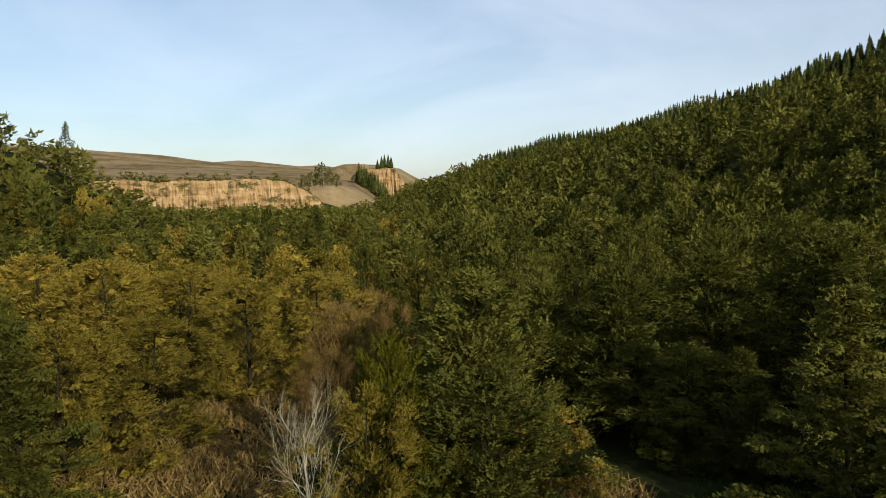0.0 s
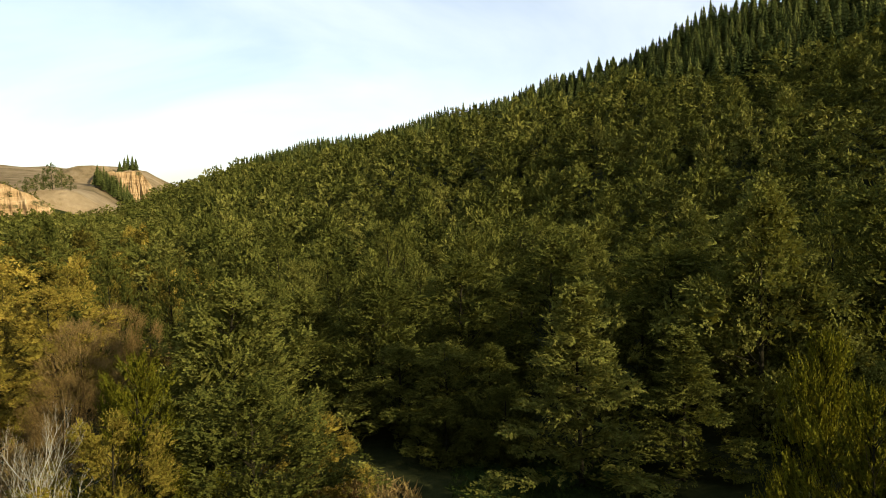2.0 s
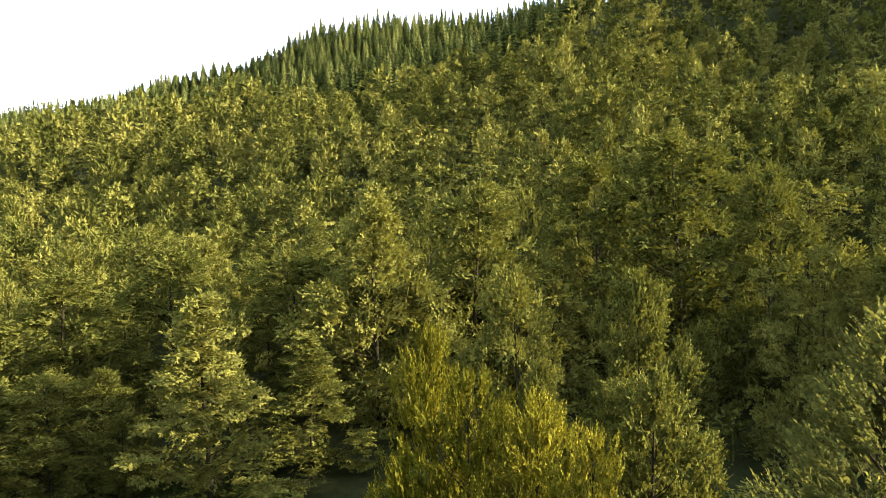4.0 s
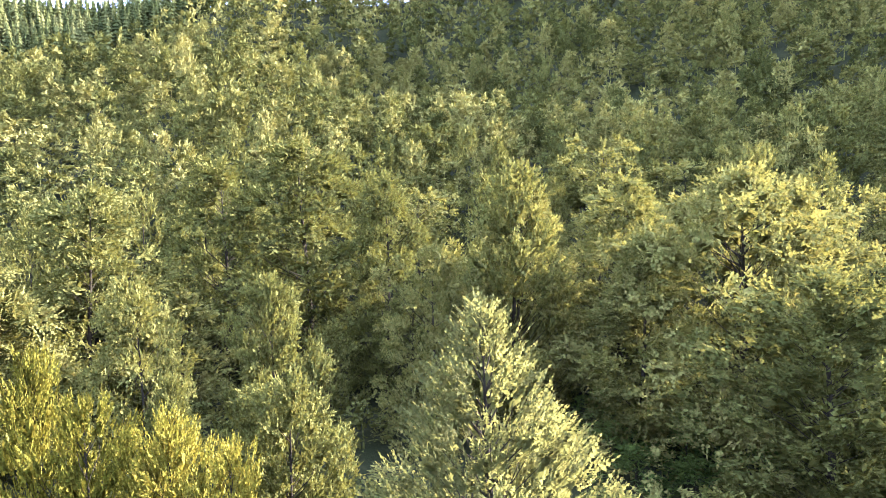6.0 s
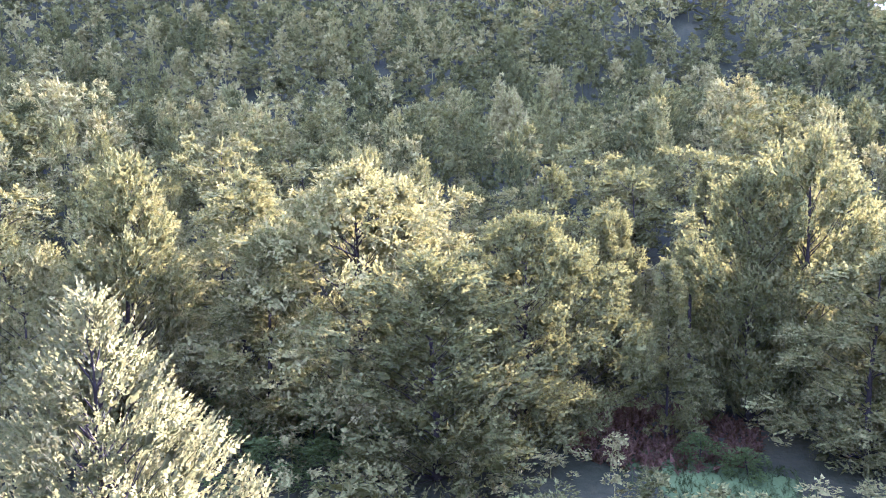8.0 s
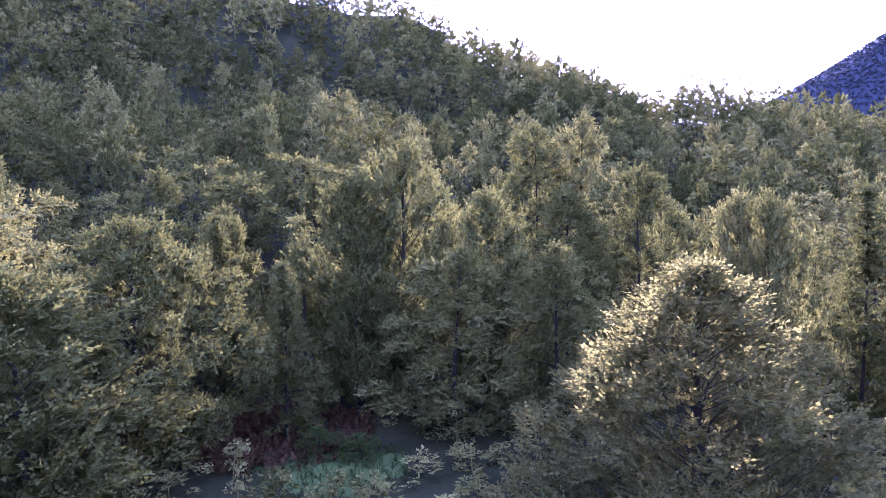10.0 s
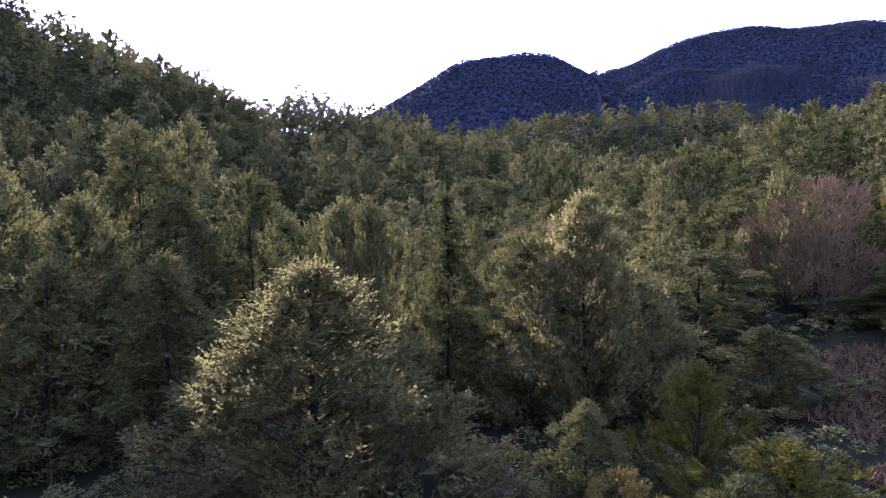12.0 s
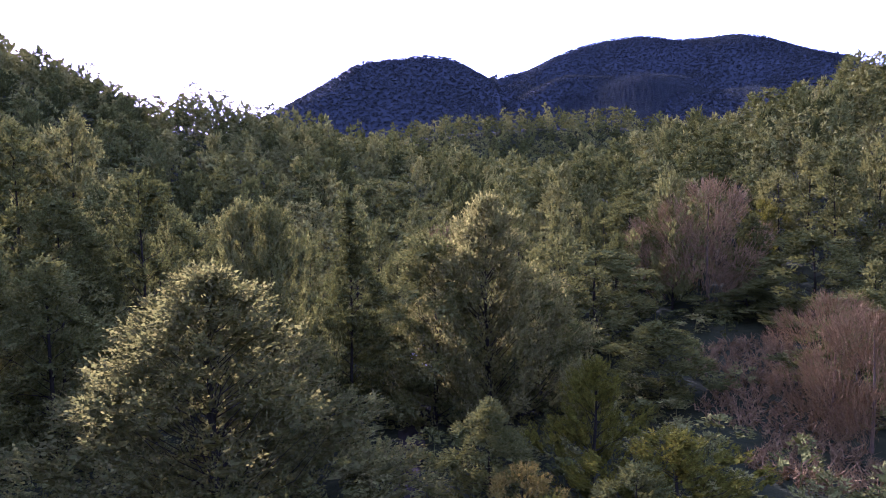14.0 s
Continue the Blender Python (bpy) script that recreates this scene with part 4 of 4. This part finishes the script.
def far_woods():
    rng = np.random.default_rng(8)
    looks = (dict(shape="dome", base=0.14, squash=0.5, lift=0.35, up=0.25, level=0.5), dict(shape="dome", base=0.1, squash=0.8, stretch=1.6, lift=0.6, up=0.9, level=0.2),
             dict(shape="flat", base=0.32, squash=0.28, lift=0.15, up=0.2, roam=0.7, level=0.9), dict(shape="round", base=0.16, squash=0.55, lift=0.35, level=0.5),
             dict(shape="dome", base=0.12, squash=0.7, lift=0.5, up=0.5, level=0.3))
    t_a = [template(101 + k, lobes=28, lobe=0.28, sprays=38, per=0, spray=0.62, wide=0.30, core=3, fill=0.6, top=4, **q) for k, q in enumerate(looks)]
    t_c = [template(121 + k, lobes=22, lobe=0.30, sprays=25, per=0, spray=0.82, wide=0.32, core=3, fill=0.6, top=3, **q) for k, q in enumerate(looks)]
    t_b = [template(131 + k, lobes=11, lobe=0.38, sprays=13, per=0, spray=1.25, wide=0.34, core=2, fill=0.6, top=2, **q) for k, q in enumerate(looks)]
    x, y, r, b = scatter(6.8, 46, 205, 4)
    vis = (b > 324) | (b < 213)
    single = (r < 96) & vis
    open_ = np.array([free(p, q, 2.5) for p, q in zip(x, y)])
    keep = ~single & open_ & ~plantation(x, y, b) & (vis | (rng.uniform(0, 1, len(x)) < 0.12))
    keep &= seen(x, y, 11) | (rng.uniform(0, 1, len(x)) < 0.1)
    x, y, r, b = x[keep], y[keep], r[keep], b[keep]
    olive = (b > 322) & (rng.uniform(0, 1, len(x)) < np.interp(r, [90, 205], [0.75, 0.45]))
    h = rng.uniform(0.62, 1.3, len(x)) * np.where(olive, 0.72, 1.0) * np.where((b > 322) & (r < 150), 0.8, 1.0)
    w = rng.uniform(0.68, 1.1, len(x)) * np.where(olive, 0.92, 1.0)
    sp = np.stack([x, y, h, w], 1)
    more = np.array([(p, q, u, v * 0.85) for p, q, u, v in handed_on])
    late = np.degrees(np.arctan2(more[:, 0], more[:, 1])) % 360 > 322
    more[late, 2] *= 0.7
    sp, olive = np.concatenate([sp, more]), np.concatenate([olive, late])
    deep = np.hypot(sp[:, 0], sp[:, 1]) > 125
    stuff("upper_forest", M["beech_far"], t_c, sp[~olive & deep], "beech forest of olive-green crowns climbing the hillside", "forest", 4)
    stuff("beech_forest", M["beech_far"], t_a, sp[~olive & ~deep], "closed beech forest of rounded olive-green crowns on the slopes", "forest")
    stuff("manuka_scrub", M["olive_far"], t_a[:2], sp[olive], "olive-brown manuka scrub across the valley floor", "scrub", 5)
    x, y, r, b = scatter(7.2, 205, 600, 6)
    near = ((b > 322) | (b < 214)) | (rng.uniform(0, 1, len(x)) < 0.25)
    x, y, r, b = x[near], y[near], r[near], b[near]
    keep = ~plantation(x, y, b) & ~((y > cliff_line(x) - 6) & (x < 60) & ((b < 356.6) | (r > 652))) & (seen(x, y, 11) | (rng.uniform(0, 1, len(x)) < 0.06))
    x, y, r, b = x[keep], y[keep], r[keep], b[keep]
    sp = np.stack([x, y, rng.uniform(0.65, 1.3, len(x)) * np.where((b > 334), 0.7, 1.0), rng.uniform(0.8, 1.2, len(x))], 1)
    stuff("hill_forest", M["beech_far"], t_b, sp, "distant beech forest covering the hills in dull green", "forest", 7)
    # conifer plantation along the crest
    x, y, r, b = scatter(4.1, 150, 720, 9, 0.28)
    near = plantation(x, y, b)
    x, y, r, b = x[near], y[near], r[near], b[near]
    ragged = rng.uniform(0, 1, len(x)) < np.clip((np.interp((b + 20) % 360 - 20, [-6, 8, 25, 38, 50, 58, 64], [30, 50, 48, 72, 66, 30, 5]) + 16 - crest_distance(x, y, EAST_RIDGE)) / 30, 0.25, 1)
    keep = ragged & (seen(x, y, 15) | (rng.uniform(0, 1, len(x)) < 0.15))
    x, y, r, b = x[keep], y[keep], r[keep], b[keep]
    c = (b + 20) % 360 - 20
    sp = np.stack([x, y, rng.uniform(0.7, 1.08, len(x)) * np.interp(c, [20, 27, 33, 38, 55], [1.2, 1.05, 0.95, 1.15, 1.2]), rng.uniform(1.7, 2.5, len(x))], 1)
    stuff("conifer_plantation", M["pine_far"], [conifer(k, 9, 6) for k in range(5)], sp, "dark green conifer plantation with pointed tops along the ridge", "forest", 11)
    # mountain woods
    x, y, r, b = scatter(5.4, 600, 1900, 13, 0.75)
    near = (b > 155) & (b < 216)
    x, y, r, b = x[near], y[near], r[near], b[near]
    top = np.minimum(crest_distance(x, y, MOUNTAIN_A), crest_distance(x, y, MOUNTAIN_B)) < 45
    keep = (seen(x, y, 10) | top | (rng.uniform(0, 1, len(x)) < 0.05))
    x, y, r, b = x[keep], y[keep], r[keep], b[keep]
    firs = ((crest_distance(x, y, SPUR) < 95) & (r < 1250) | (crest_distance(x, y, SPUR_B) < 60) & (r < 1200))
    sp = np.stack([x, y, rng.uniform(2.2, 3.4, len(x)), rng.uniform(3.0, 4.0, len(x))], 1)
    stuff("mountain_forest", M["mountain"], [clump(k) for k in range(6)], sp[~firs], "far mountainside of dark forest, its leaf colour blued for haze", "forest", 15)
    sp[:, 2] = rng.uniform(1.0, 1.6, len(x))
    sp[:, 3] = rng.uniform(2.4, 3.4, len(x))
    stuff("mountain_conifers", M["mountain"], [conifer(40 + k, 4, 4) for k in range(3)], sp[firs], "dark conifer stand on the mountain spur, blued for haze", "forest", 17)


far_woods()


def undergrowth():
    """Low shrubs and ferns under and between the nearer trees."""
    rng = np.random.default_rng(31)
    t = [template(161 + k, lobes=6, lobe=0.42, squash=1.3, sprays=60, per=0, spray=0.6, wide=0.28, up=0.6, base=0.1, core=2, fill=0.6, top=3, shape="dome") for k in range(4)]
    x, y, r, b = scatter(3.1, 12, 72, 33)
    keep = ((b > 325) | (b < 212)) & ((b > 50) | (b < 13) | (rng.uniform(0, 1, len(b)) < 0.25)) & np.array([free(p, q, -0.6) for p, q in zip(x, y)])
    x, y, b = x[keep], y[keep], b[keep]
    sp = np.stack([x, y, rng.uniform(0.10, 0.30, len(x)), rng.uniform(0.3, 0.55, len(x))], 1)
    olive = b > 325
    stuff("undergrowth", M["beech_far"], t, sp[~olive], "dark green shrubs and ferns under the trees", "undergrowth", 35)
    stuff("low_scrub", M["olive_far"], t, sp[olive], "low olive-brown scrub between the trees", "undergrowth", 36)


undergrowth()


# ---------------------------------------------------------------- river cliffs
def fbm(x, y, z=0.0, octaves=5):
    return noise.fractal(Vector((x, y, z)), 1.0, 2.0, octaves)


class Cliff:
    """An eroded clay bluff: gullies, buttresses, and a foot of scree."""

    def __init__(self, p0, p1, base, top, seed, lean=0.45, ends=(0.12, 0.12), rough=4.5):
        self.p0, self.p1, self.base, self.top, self.seed, self.lean, self.ends, self.rough = p0, p1, base, top, seed, lean, ends, rough
        self.ln = math.hypot(p1[0] - p0[0], p1[1] - p0[1])

    def point(self, u, w, back=0.0):
        """The face at u along the bluff and w of its height."""
        s, seed = u * self.ln, self.seed
        end = min(1, u / self.ends[0], (1 - u) / self.ends[1])
        tp = self.base + (self.top - self.base) * (0.3 + 0.7 * end ** 0.6) + 1.6 * fbm(s * 0.045, seed) + 0.5 * fbm(s * 0.3, seed + 5)
        gully = abs(fbm(s * 0.06, seed + 3.1, w * 0.6)) * self.rough * 1.3 + abs(fbm(s * 0.22, w * 0.8, seed)) * self.rough * 0.5 + 0.5 * fbm(s * 0.9, w * 5, seed)
        out = (1 - w) ** 1.8 * (self.top - self.base) * self.lean + gully * (0.35 + 0.65 * math.sin(math.pi * min(1, w * 0.85 + 0.1))) - back
        dx, dy = self.p1[0] - self.p0[0], self.p1[1] - self.p0[1]
        return (self.p0[0] + dx * u + dy / self.ln * out, self.p0[1] + dy * u - dx / self.ln * out, self.base + (tp - self.base) * w)

    def thing(self, name, label):
        nx, nz = 340, 30
        v = [self.point(i / nx, min(1, k / (nz - 1)), 10.0 if k == nz else 0.0) for i in range(nx + 1) for k in range(nz + 1)]
        q = [(i * (nz + 1) + k, (i + 1) * (nz + 1) + k, (i + 1) * (nz + 1) + k + 1, i * (nz + 1) + k + 1) for i in range(nx) for k in range(nz)]
        b = Build()
        b.add(v, quads=q)
        return tagged(new(name, b.mesh(name, M["cliff"])), label, "cliff", kind="structure")


near_bluff = Cliff(at(331, 425), at(350.3, 418), 1.0, 26.5, 2.0, 0.35, (0.1, 0.16), 5.0)
near_bluff.thing("river_cliff", "long eroded bluff of tan clay above the valley woods")
far_bluff = Cliff(at(352.2, 650), at(357.0, 652), 8.0, 41.5, 7.0, 0.25, (0.2, 0.22), 9.0)
far_bluff.thing("far_bluff", "tall distant bluff of orange clay with gullied face")


def bluff_scrub():
    """Bushes on the terrace edge, on the face of the bluff and at its foot."""
    rng = np.random.default_rng(51)
    t = [template(181 + k, lobes=5, lobe=0.5, squash=0.8, sprays=16, per=1, spray=1.5, wide=0.3, up=0.4, base=0.05, core=3, fill=0.6, top=3, shape="dome") for k in range(3)]
    sp = []
    for k in range(230):                                     # along the edge, in groups
        u = rng.uniform(0, 0.99)
        if fbm(u * 14, 3.3) < -0.15:
            continue
        x, y, z = near_bluff.point(u, 1.0, rng.uniform(0.3, 9))
        big = rng.uniform(0, 1) < 0.18
        sp.append((x, y, rng.uniform(0.28, 0.5) if big else rng.uniform(0.08, 0.22), rng.uniform(0.4, 0.75) if big else rng.uniform(0.2, 0.55), z - 0.1))
    for k in range(150):                                     # clinging to the face
        u, w = rng.uniform(0, 0.92), rng.uniform(0.35, 0.93)
        if fbm(u * 22, 8.1, w * 2) < 0.0:
            continue
        x, y, z = near_bluff.point(u, w)
        sp.append((x, y, rng.uniform(0.08, 0.26), rng.uniform(0.2, 0.5), z - 0.3))
    for k in range(260):                                     # trees at the foot
        x, y, z = near_bluff.point(rng.uniform(0, 1), 0.0)
        off = rng.uniform(-6, 34)
        x, y = x + 0.28 * off, y - 0.96 * off
        sp.append((x, y, rng.uniform(0.5, 1.15), rng.uniform(0.6, 1.0), gz(x, y) - 0.1))
    stuff("terrace_scrub", M["beech_far"], t, sp, "dark bushes along the edge and foot of the clay bluff", "scrub", 52)
    wood = []
    for k in range(150):                                     # dark trees below the far bluff
        a, d = (rng.uniform(352.9, 355.1), rng.uniform(585, 628)) if k < 90 else (rng.uniform(355.1, 357.5), rng.uniform(590, 632))
        x, y = at(a, d)
        wood.append((x, y, rng.uniform(0.8, 1.7) if k < 90 else rng.uniform(0.6, 1.2), rng.uniform(2.0, 3.0)))
    stuff("conifer_stand", M["pine_far"], [conifer(90 + k, 8, 6) for k in range(4)], wood, "dark conifers and scrub below the far clay bluff", "forest", 53)


bluff_scrub()


# ---------------------------------------------------------------- single trees of other kinds
def conifer_tree(x, y, h, r, seed, label, z=None):
    root = new("conifer")
    t = np.linspace(0, 1, 6)
    w = Build()
    w.tube(np.stack([0 * t, 0 * t, t * h - 0.3], 1), 0.014 * h * (1 - t) + 0.02, 6)
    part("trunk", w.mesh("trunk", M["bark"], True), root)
    v, f = conifer(seed, 13, 8, h, r)
    c = Build()
    c.add(v, tris=f)
    part("crown", c.mesh("crown", M["pine"]), root)
    root.matrix_basis = pose(x, y, (gz(x, y) if z is None else z) - 0.2)
    return tagged(root, label, "tree", "conifers on the skyline")


tree("spire", *at(332.0, 232), 15, 3.6, 20)
for a, d, h, r in ((349.7, 446, 12, 4.0), (350.2, 442, 14, 4.6), (350.8, 446, 11, 4.2), (351.3, 450, 8, 3.4), (345.3, 440, 7, 3.0), (346.0, 443, 6.5, 3.0), (348.6, 438, 7, 4.5), (349.2, 440, 8, 4)):
    tree("dark_m", *at(a, d), h, r)
for k, (a, d, h) in enumerate(((157.9, 214, 15.5), (159.6, 220, 14), (160.4, 224, 15), (151.2, 226, 15), (149.3, 238, 13), (147.5, 246, 12), (162.3, 232, 11.5), (20.1, 300, 17))):
    tree("flat_m", *at(a, d), h, 3.2, 40 * k)
for k, (u, back, h) in enumerate(((0.50, 4, 9), (0.57, 3, 12), (0.62, 6, 14), (0.68, 3, 13), (0.73, 5, 11))):
    fx, fy, fz = far_bluff.point(u, 1.0, back)
    conifer_tree(fx, fy, h, 2.8, 70 + k, "dark conifer in a small stand on the far bluff", fz)


def bare_tree(name, x, y, h, r, seed, stem, label, stems=1, levels=3, forks=6, spread=38, fine=0.9, category="tree"):
    """A leafless tree: stems that fork again and again into fine twigs."""
    rng = np.random.default_rng(seed)
    wood, twigs = Build(), Build()

    def shoot(p, d, ln, rad, level):
        k = 4
        pts = [p]
        for _ in range(k):
            d = unit(d + rng.normal(0, 0.10, 3) + np.array([0, 0, 0.07]))
            pts.append(pts[-1] + d * ln / k)
        pts = np.array(pts)
        rr = rad * np.linspace(1, 0.35, k + 1)
        (wood if level < 2 else twigs).tube(pts, rr, 5 if level == 0 else 3)
        if level >= levels:
            return
        for j in range(forks if level else forks + 3):
            q = 0.25 + 0.72 * (j + rng.uniform(0, 1)) / forks if level else 0.15 + 0.82 * (j + rng.uniform(0, 1)) / (forks + 3)
            q = min(q, 0.98)
            o = np.array([np.interp(q, np.linspace(0, 1, k + 1), pts[:, a]) for a in range(3)])
            side = unit(np.cross(d, rng.normal(0, 1, 3)))
            a = radians(spread * rng.uniform(0.6, 1.3))
            nd = unit(d * math.cos(a) + side * math.sin(a) + np.array([0, 0, 0.15]))
            shoot(o, nd, ln * (0.62 - 0.30 * q) * rng.uniform(0.75, 1.25) + 0.15, rad * 0.48 * (1.1 - 0.5 * q), level + 1)

    for s in range(stems):
        a = s * 6.283 / max(1, stems) + rng.uniform(0, 1)
        tilt = 0.0 if stems == 1 else rng.uniform(0.08, 0.42)
        shoot(np.array([math.cos(a), math.sin(a), 0]) * (0.0 if stems == 1 else 0.25 * r) + np.array([0, 0, -0.2]),
              unit(np.array([math.cos(a) * tilt, math.sin(a) * tilt, 1.0])), h * rng.uniform(0.75, 0.98), 0.012 * h * fine, 0)
    root = new(name)
    part("trunk", wood.mesh("trunk", M[stem], True), root)
    part("crown", twigs.mesh("crown", M[stem]), root)
    root.matrix_basis = pose(x, y, gz(x, y), 0, 0, 40 * seed)
    return tagged(root, label, category)


bare_tree("dead_tree", *at(347.5, 26.5), 7.8, 2.4, 3, "deadwood", "lichen-pale dead tree with bare upright spiky branches", 1, 3, 7, 34, 0.62)
for a, d, h, r in ((197.6, 70, 11.0, 5.0), (194.4, 72, 9.0, 3.8), (206, 46, 7.4, 3.2), (208.5, 43, 7.4, 3.2), (176.8, 78, 9.5, 3.0), (351.5, 54, 6.5, 2.8),
                   (350, 47, 4.6, 2.4), (354, 60, 6.5, 2.6)):
    tree("willow", *at(a, d), h, r)


# ---------------------------------------------------------------- open ground
def patch(name, x, y, rx, ry, turn, mat, label, lift=0.03, seed=1):
    """A ragged patch of other ground, laid on the valley floor."""
    rings, na = 8, 40
    b = Build()
    v = []
    for i in range(rings + 1):
        for j in range(na):
            a = j * 6.283 / na
            k = (i / rings) * (1 + 0.16 * math.sin(3 * a + seed) + 0.10 * math.sin(7 * a + 2 * seed))
            px, py = rx * k * math.cos(a), ry * k * math.sin(a)
            c, s = math.cos(radians(turn)), math.sin(radians(turn))
            qx, qy = x + c * px - s * py, y + s * px + c * py
            v.append((qx, qy, gz(qx, qy) + lift * (1 - (i / rings) ** 6) - 0.02 * (i == rings)))
    q = [(i * na + j, i * na + (j + 1) % na, (i + 1) * na + (j + 1) % na, (i + 1) * na + j) for i in range(rings) for j in range(na)]
    b.add(v, quads=[t[::-1] for t in q])
    return tagged(new(name, b.mesh(name, M[mat], True)), label, "ground", kind="structure")


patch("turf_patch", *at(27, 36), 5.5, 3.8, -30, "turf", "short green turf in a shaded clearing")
patch("turf_strip", *at(129, 37), 4.4, 3.2, 20, "lawn", "bright green grass under the trees", seed=2)


def track():
    """A narrow dirt track between the trees."""
    pts = [at(172.5, 18), at(173, 26), at(173.6, 34), at(174.2, 42), at(174.9, 52), at(175.4, 62), at(176.5, 75)]
    pts = np.array(pts)
    s = np.linspace(0, len(pts) - 1, 60)
    cx, cy = np.interp(s, range(len(pts)), pts[:, 0]), np.interp(s, range(len(pts)), pts[:, 1])
    across = np.linspace(-0.75, 0.75, 9)
    v = [(x + w + 0.15 * math.sin(i * 0.9), y, gz(x + w, y) + 0.05 - 0.03 * math.exp(-((abs(w) - 0.5) / 0.2) ** 2)) for i, (x, y) in enumerate(zip(cx, cy)) for w in across]
    q = [(i * 9 + j, i * 9 + j + 1, (i + 1) * 9 + j + 1, (i + 1) * 9 + j) for i in range(59) for j in range(8)]
    b = Build()
    b.add(v, quads=[t[::-1] for t in q])
    tagged(new("track", b.mesh("track", M["dirt"], True)), "narrow dirt track with two wheel ruts between the trees", "track", kind="structure")


track()
patch("gravel_patch", *at(175.3, 62), 1.6, 4.5, 5, "gravel", "pale sunlit gravel at the end of the track", 0.09, 6)


def blades(name, spots, mat, label, category, seed, size=0.5, per=7, flat=0.2, up=1.2):
    """Tufts of blades or fronds: x, y, radius, number."""
    rng = np.random.default_rng(seed)
    P = []
    for x, y, r, n in spots:
        a, q = rng.uniform(0, 6.283, n), r * np.sqrt(rng.uniform(0, 1, n))
        P.append(np.stack([x + q * np.cos(a), y + q * np.sin(a)], 1))
    P = np.concatenate(P)
    P = np.c_[P, ground_z(P[:, 0], P[:, 1])]
    D = unit(rng.normal(0, 0.5, P.shape) + np.array([0, 0, up]))
    b = Build()
    b.add(*leaves_from_sprays(rng, P, D, rng.uniform(0.4, 1.1, len(P)) * size, per, size * 0.7, 0.09 if up > 1 else 0.25, unit(rng.normal(0, 0.6, P.shape) + np.array([0, 0, flat])), True))
    return tagged(new(name, b.mesh(name, M[mat])), label, category, kind="stuff")


blades("dry_grass", [(*at(342, 46), 7.5, 1500), (*at(338, 38), 6, 900), (*at(345, 55), 5, 500), (*at(8, 31), 4, 350), (*at(12, 33), 3, 250)], "grass",
       "tall straw-coloured dry grass in the clearing", "grass", 4, 0.9)
blades("green_grass", [(*at(27, 36), 5, 900), (*at(129, 37), 4.5, 600), (*at(96, 44), 5, 500)], "green_grass", "green grass in the shaded clearing", "grass", 5, 0.4)
blades("red_brush", [(*at(203, 48), 5, 420), (*at(200, 56), 4, 260), (*at(205.5, 40), 3.5, 220)], "redtwig", "leafless red-brown brush beside the stream", "brush", 8, 0.9)
blades("bracken", [(*at(124.5, 43), 6, 900), (*at(120, 47), 4, 400)], "bracken", "rust-brown dead bracken on the forest floor", "bracken", 6, 0.7, 7, 1.0, 0.6)


# ---------------------------------------------------------------- small plants
for a, d, h, r in ((91.5, 40, 2.4, 2.2), (94.5, 43, 3.0, 2.4), (97.2, 41, 2.8, 2.6), (99.5, 44, 3.2, 2.3), (95.5, 48, 2.6, 2.2), (93.5, 36, 2.5, 2.4), (98.0, 35.5, 2.3, 2.2), (101.5, 39, 2.6, 2.2), (90.5, 46, 2.6, 2.2), (128.0, 39, 1.8, 1.6), (131.5, 38, 1.6, 1.5), (341, 52, 2.2, 1.8)):
    tree("bush", *at(a, d), h, r)


def cabbage_tree(x, y, h, seed):
    """A bare pole with round heads of sword-shaped leaves."""
    rng = np.random.default_rng(seed)
    root = new("cabbage_tree")
    t = np.linspace(0, 1, 6)
    stem = Build()
    stem.tube(np.stack([0.15 * np.sin(t * 3), 0.1 * t, t * h - 0.2], 1), 0.13 - 0.04 * t, 7)
    part("trunk", stem.mesh("trunk", M["bark"], True), root)
    for hx, hy, hz in ((0.02, 0.1, 0.0), (0.55, -0.2, -0.7)):
        n = 90
        D = unit(rng.normal(0, 1, (n, 3)) + np.array([0, 0, 0.15]))
        head = Build()
        P = np.tile(np.array([hx, hy, h + hz]), (n, 1))
        head.add(*fronds(rng, P, D, rng.uniform(0.7, 1.1, n), 2, 0.045, unit(rng.normal(0, 1, (n, 3)))))
        part("leaf_head", head.mesh("leaf_head", M["beech"]), root)
    root.matrix_basis = pose(x, y, gz(x, y))
    return tagged(root, "slender cabbage tree with round heads of sword-shaped leaves", "tree")


cabbage_tree(*at(127.4, 46), 8.3, 5)
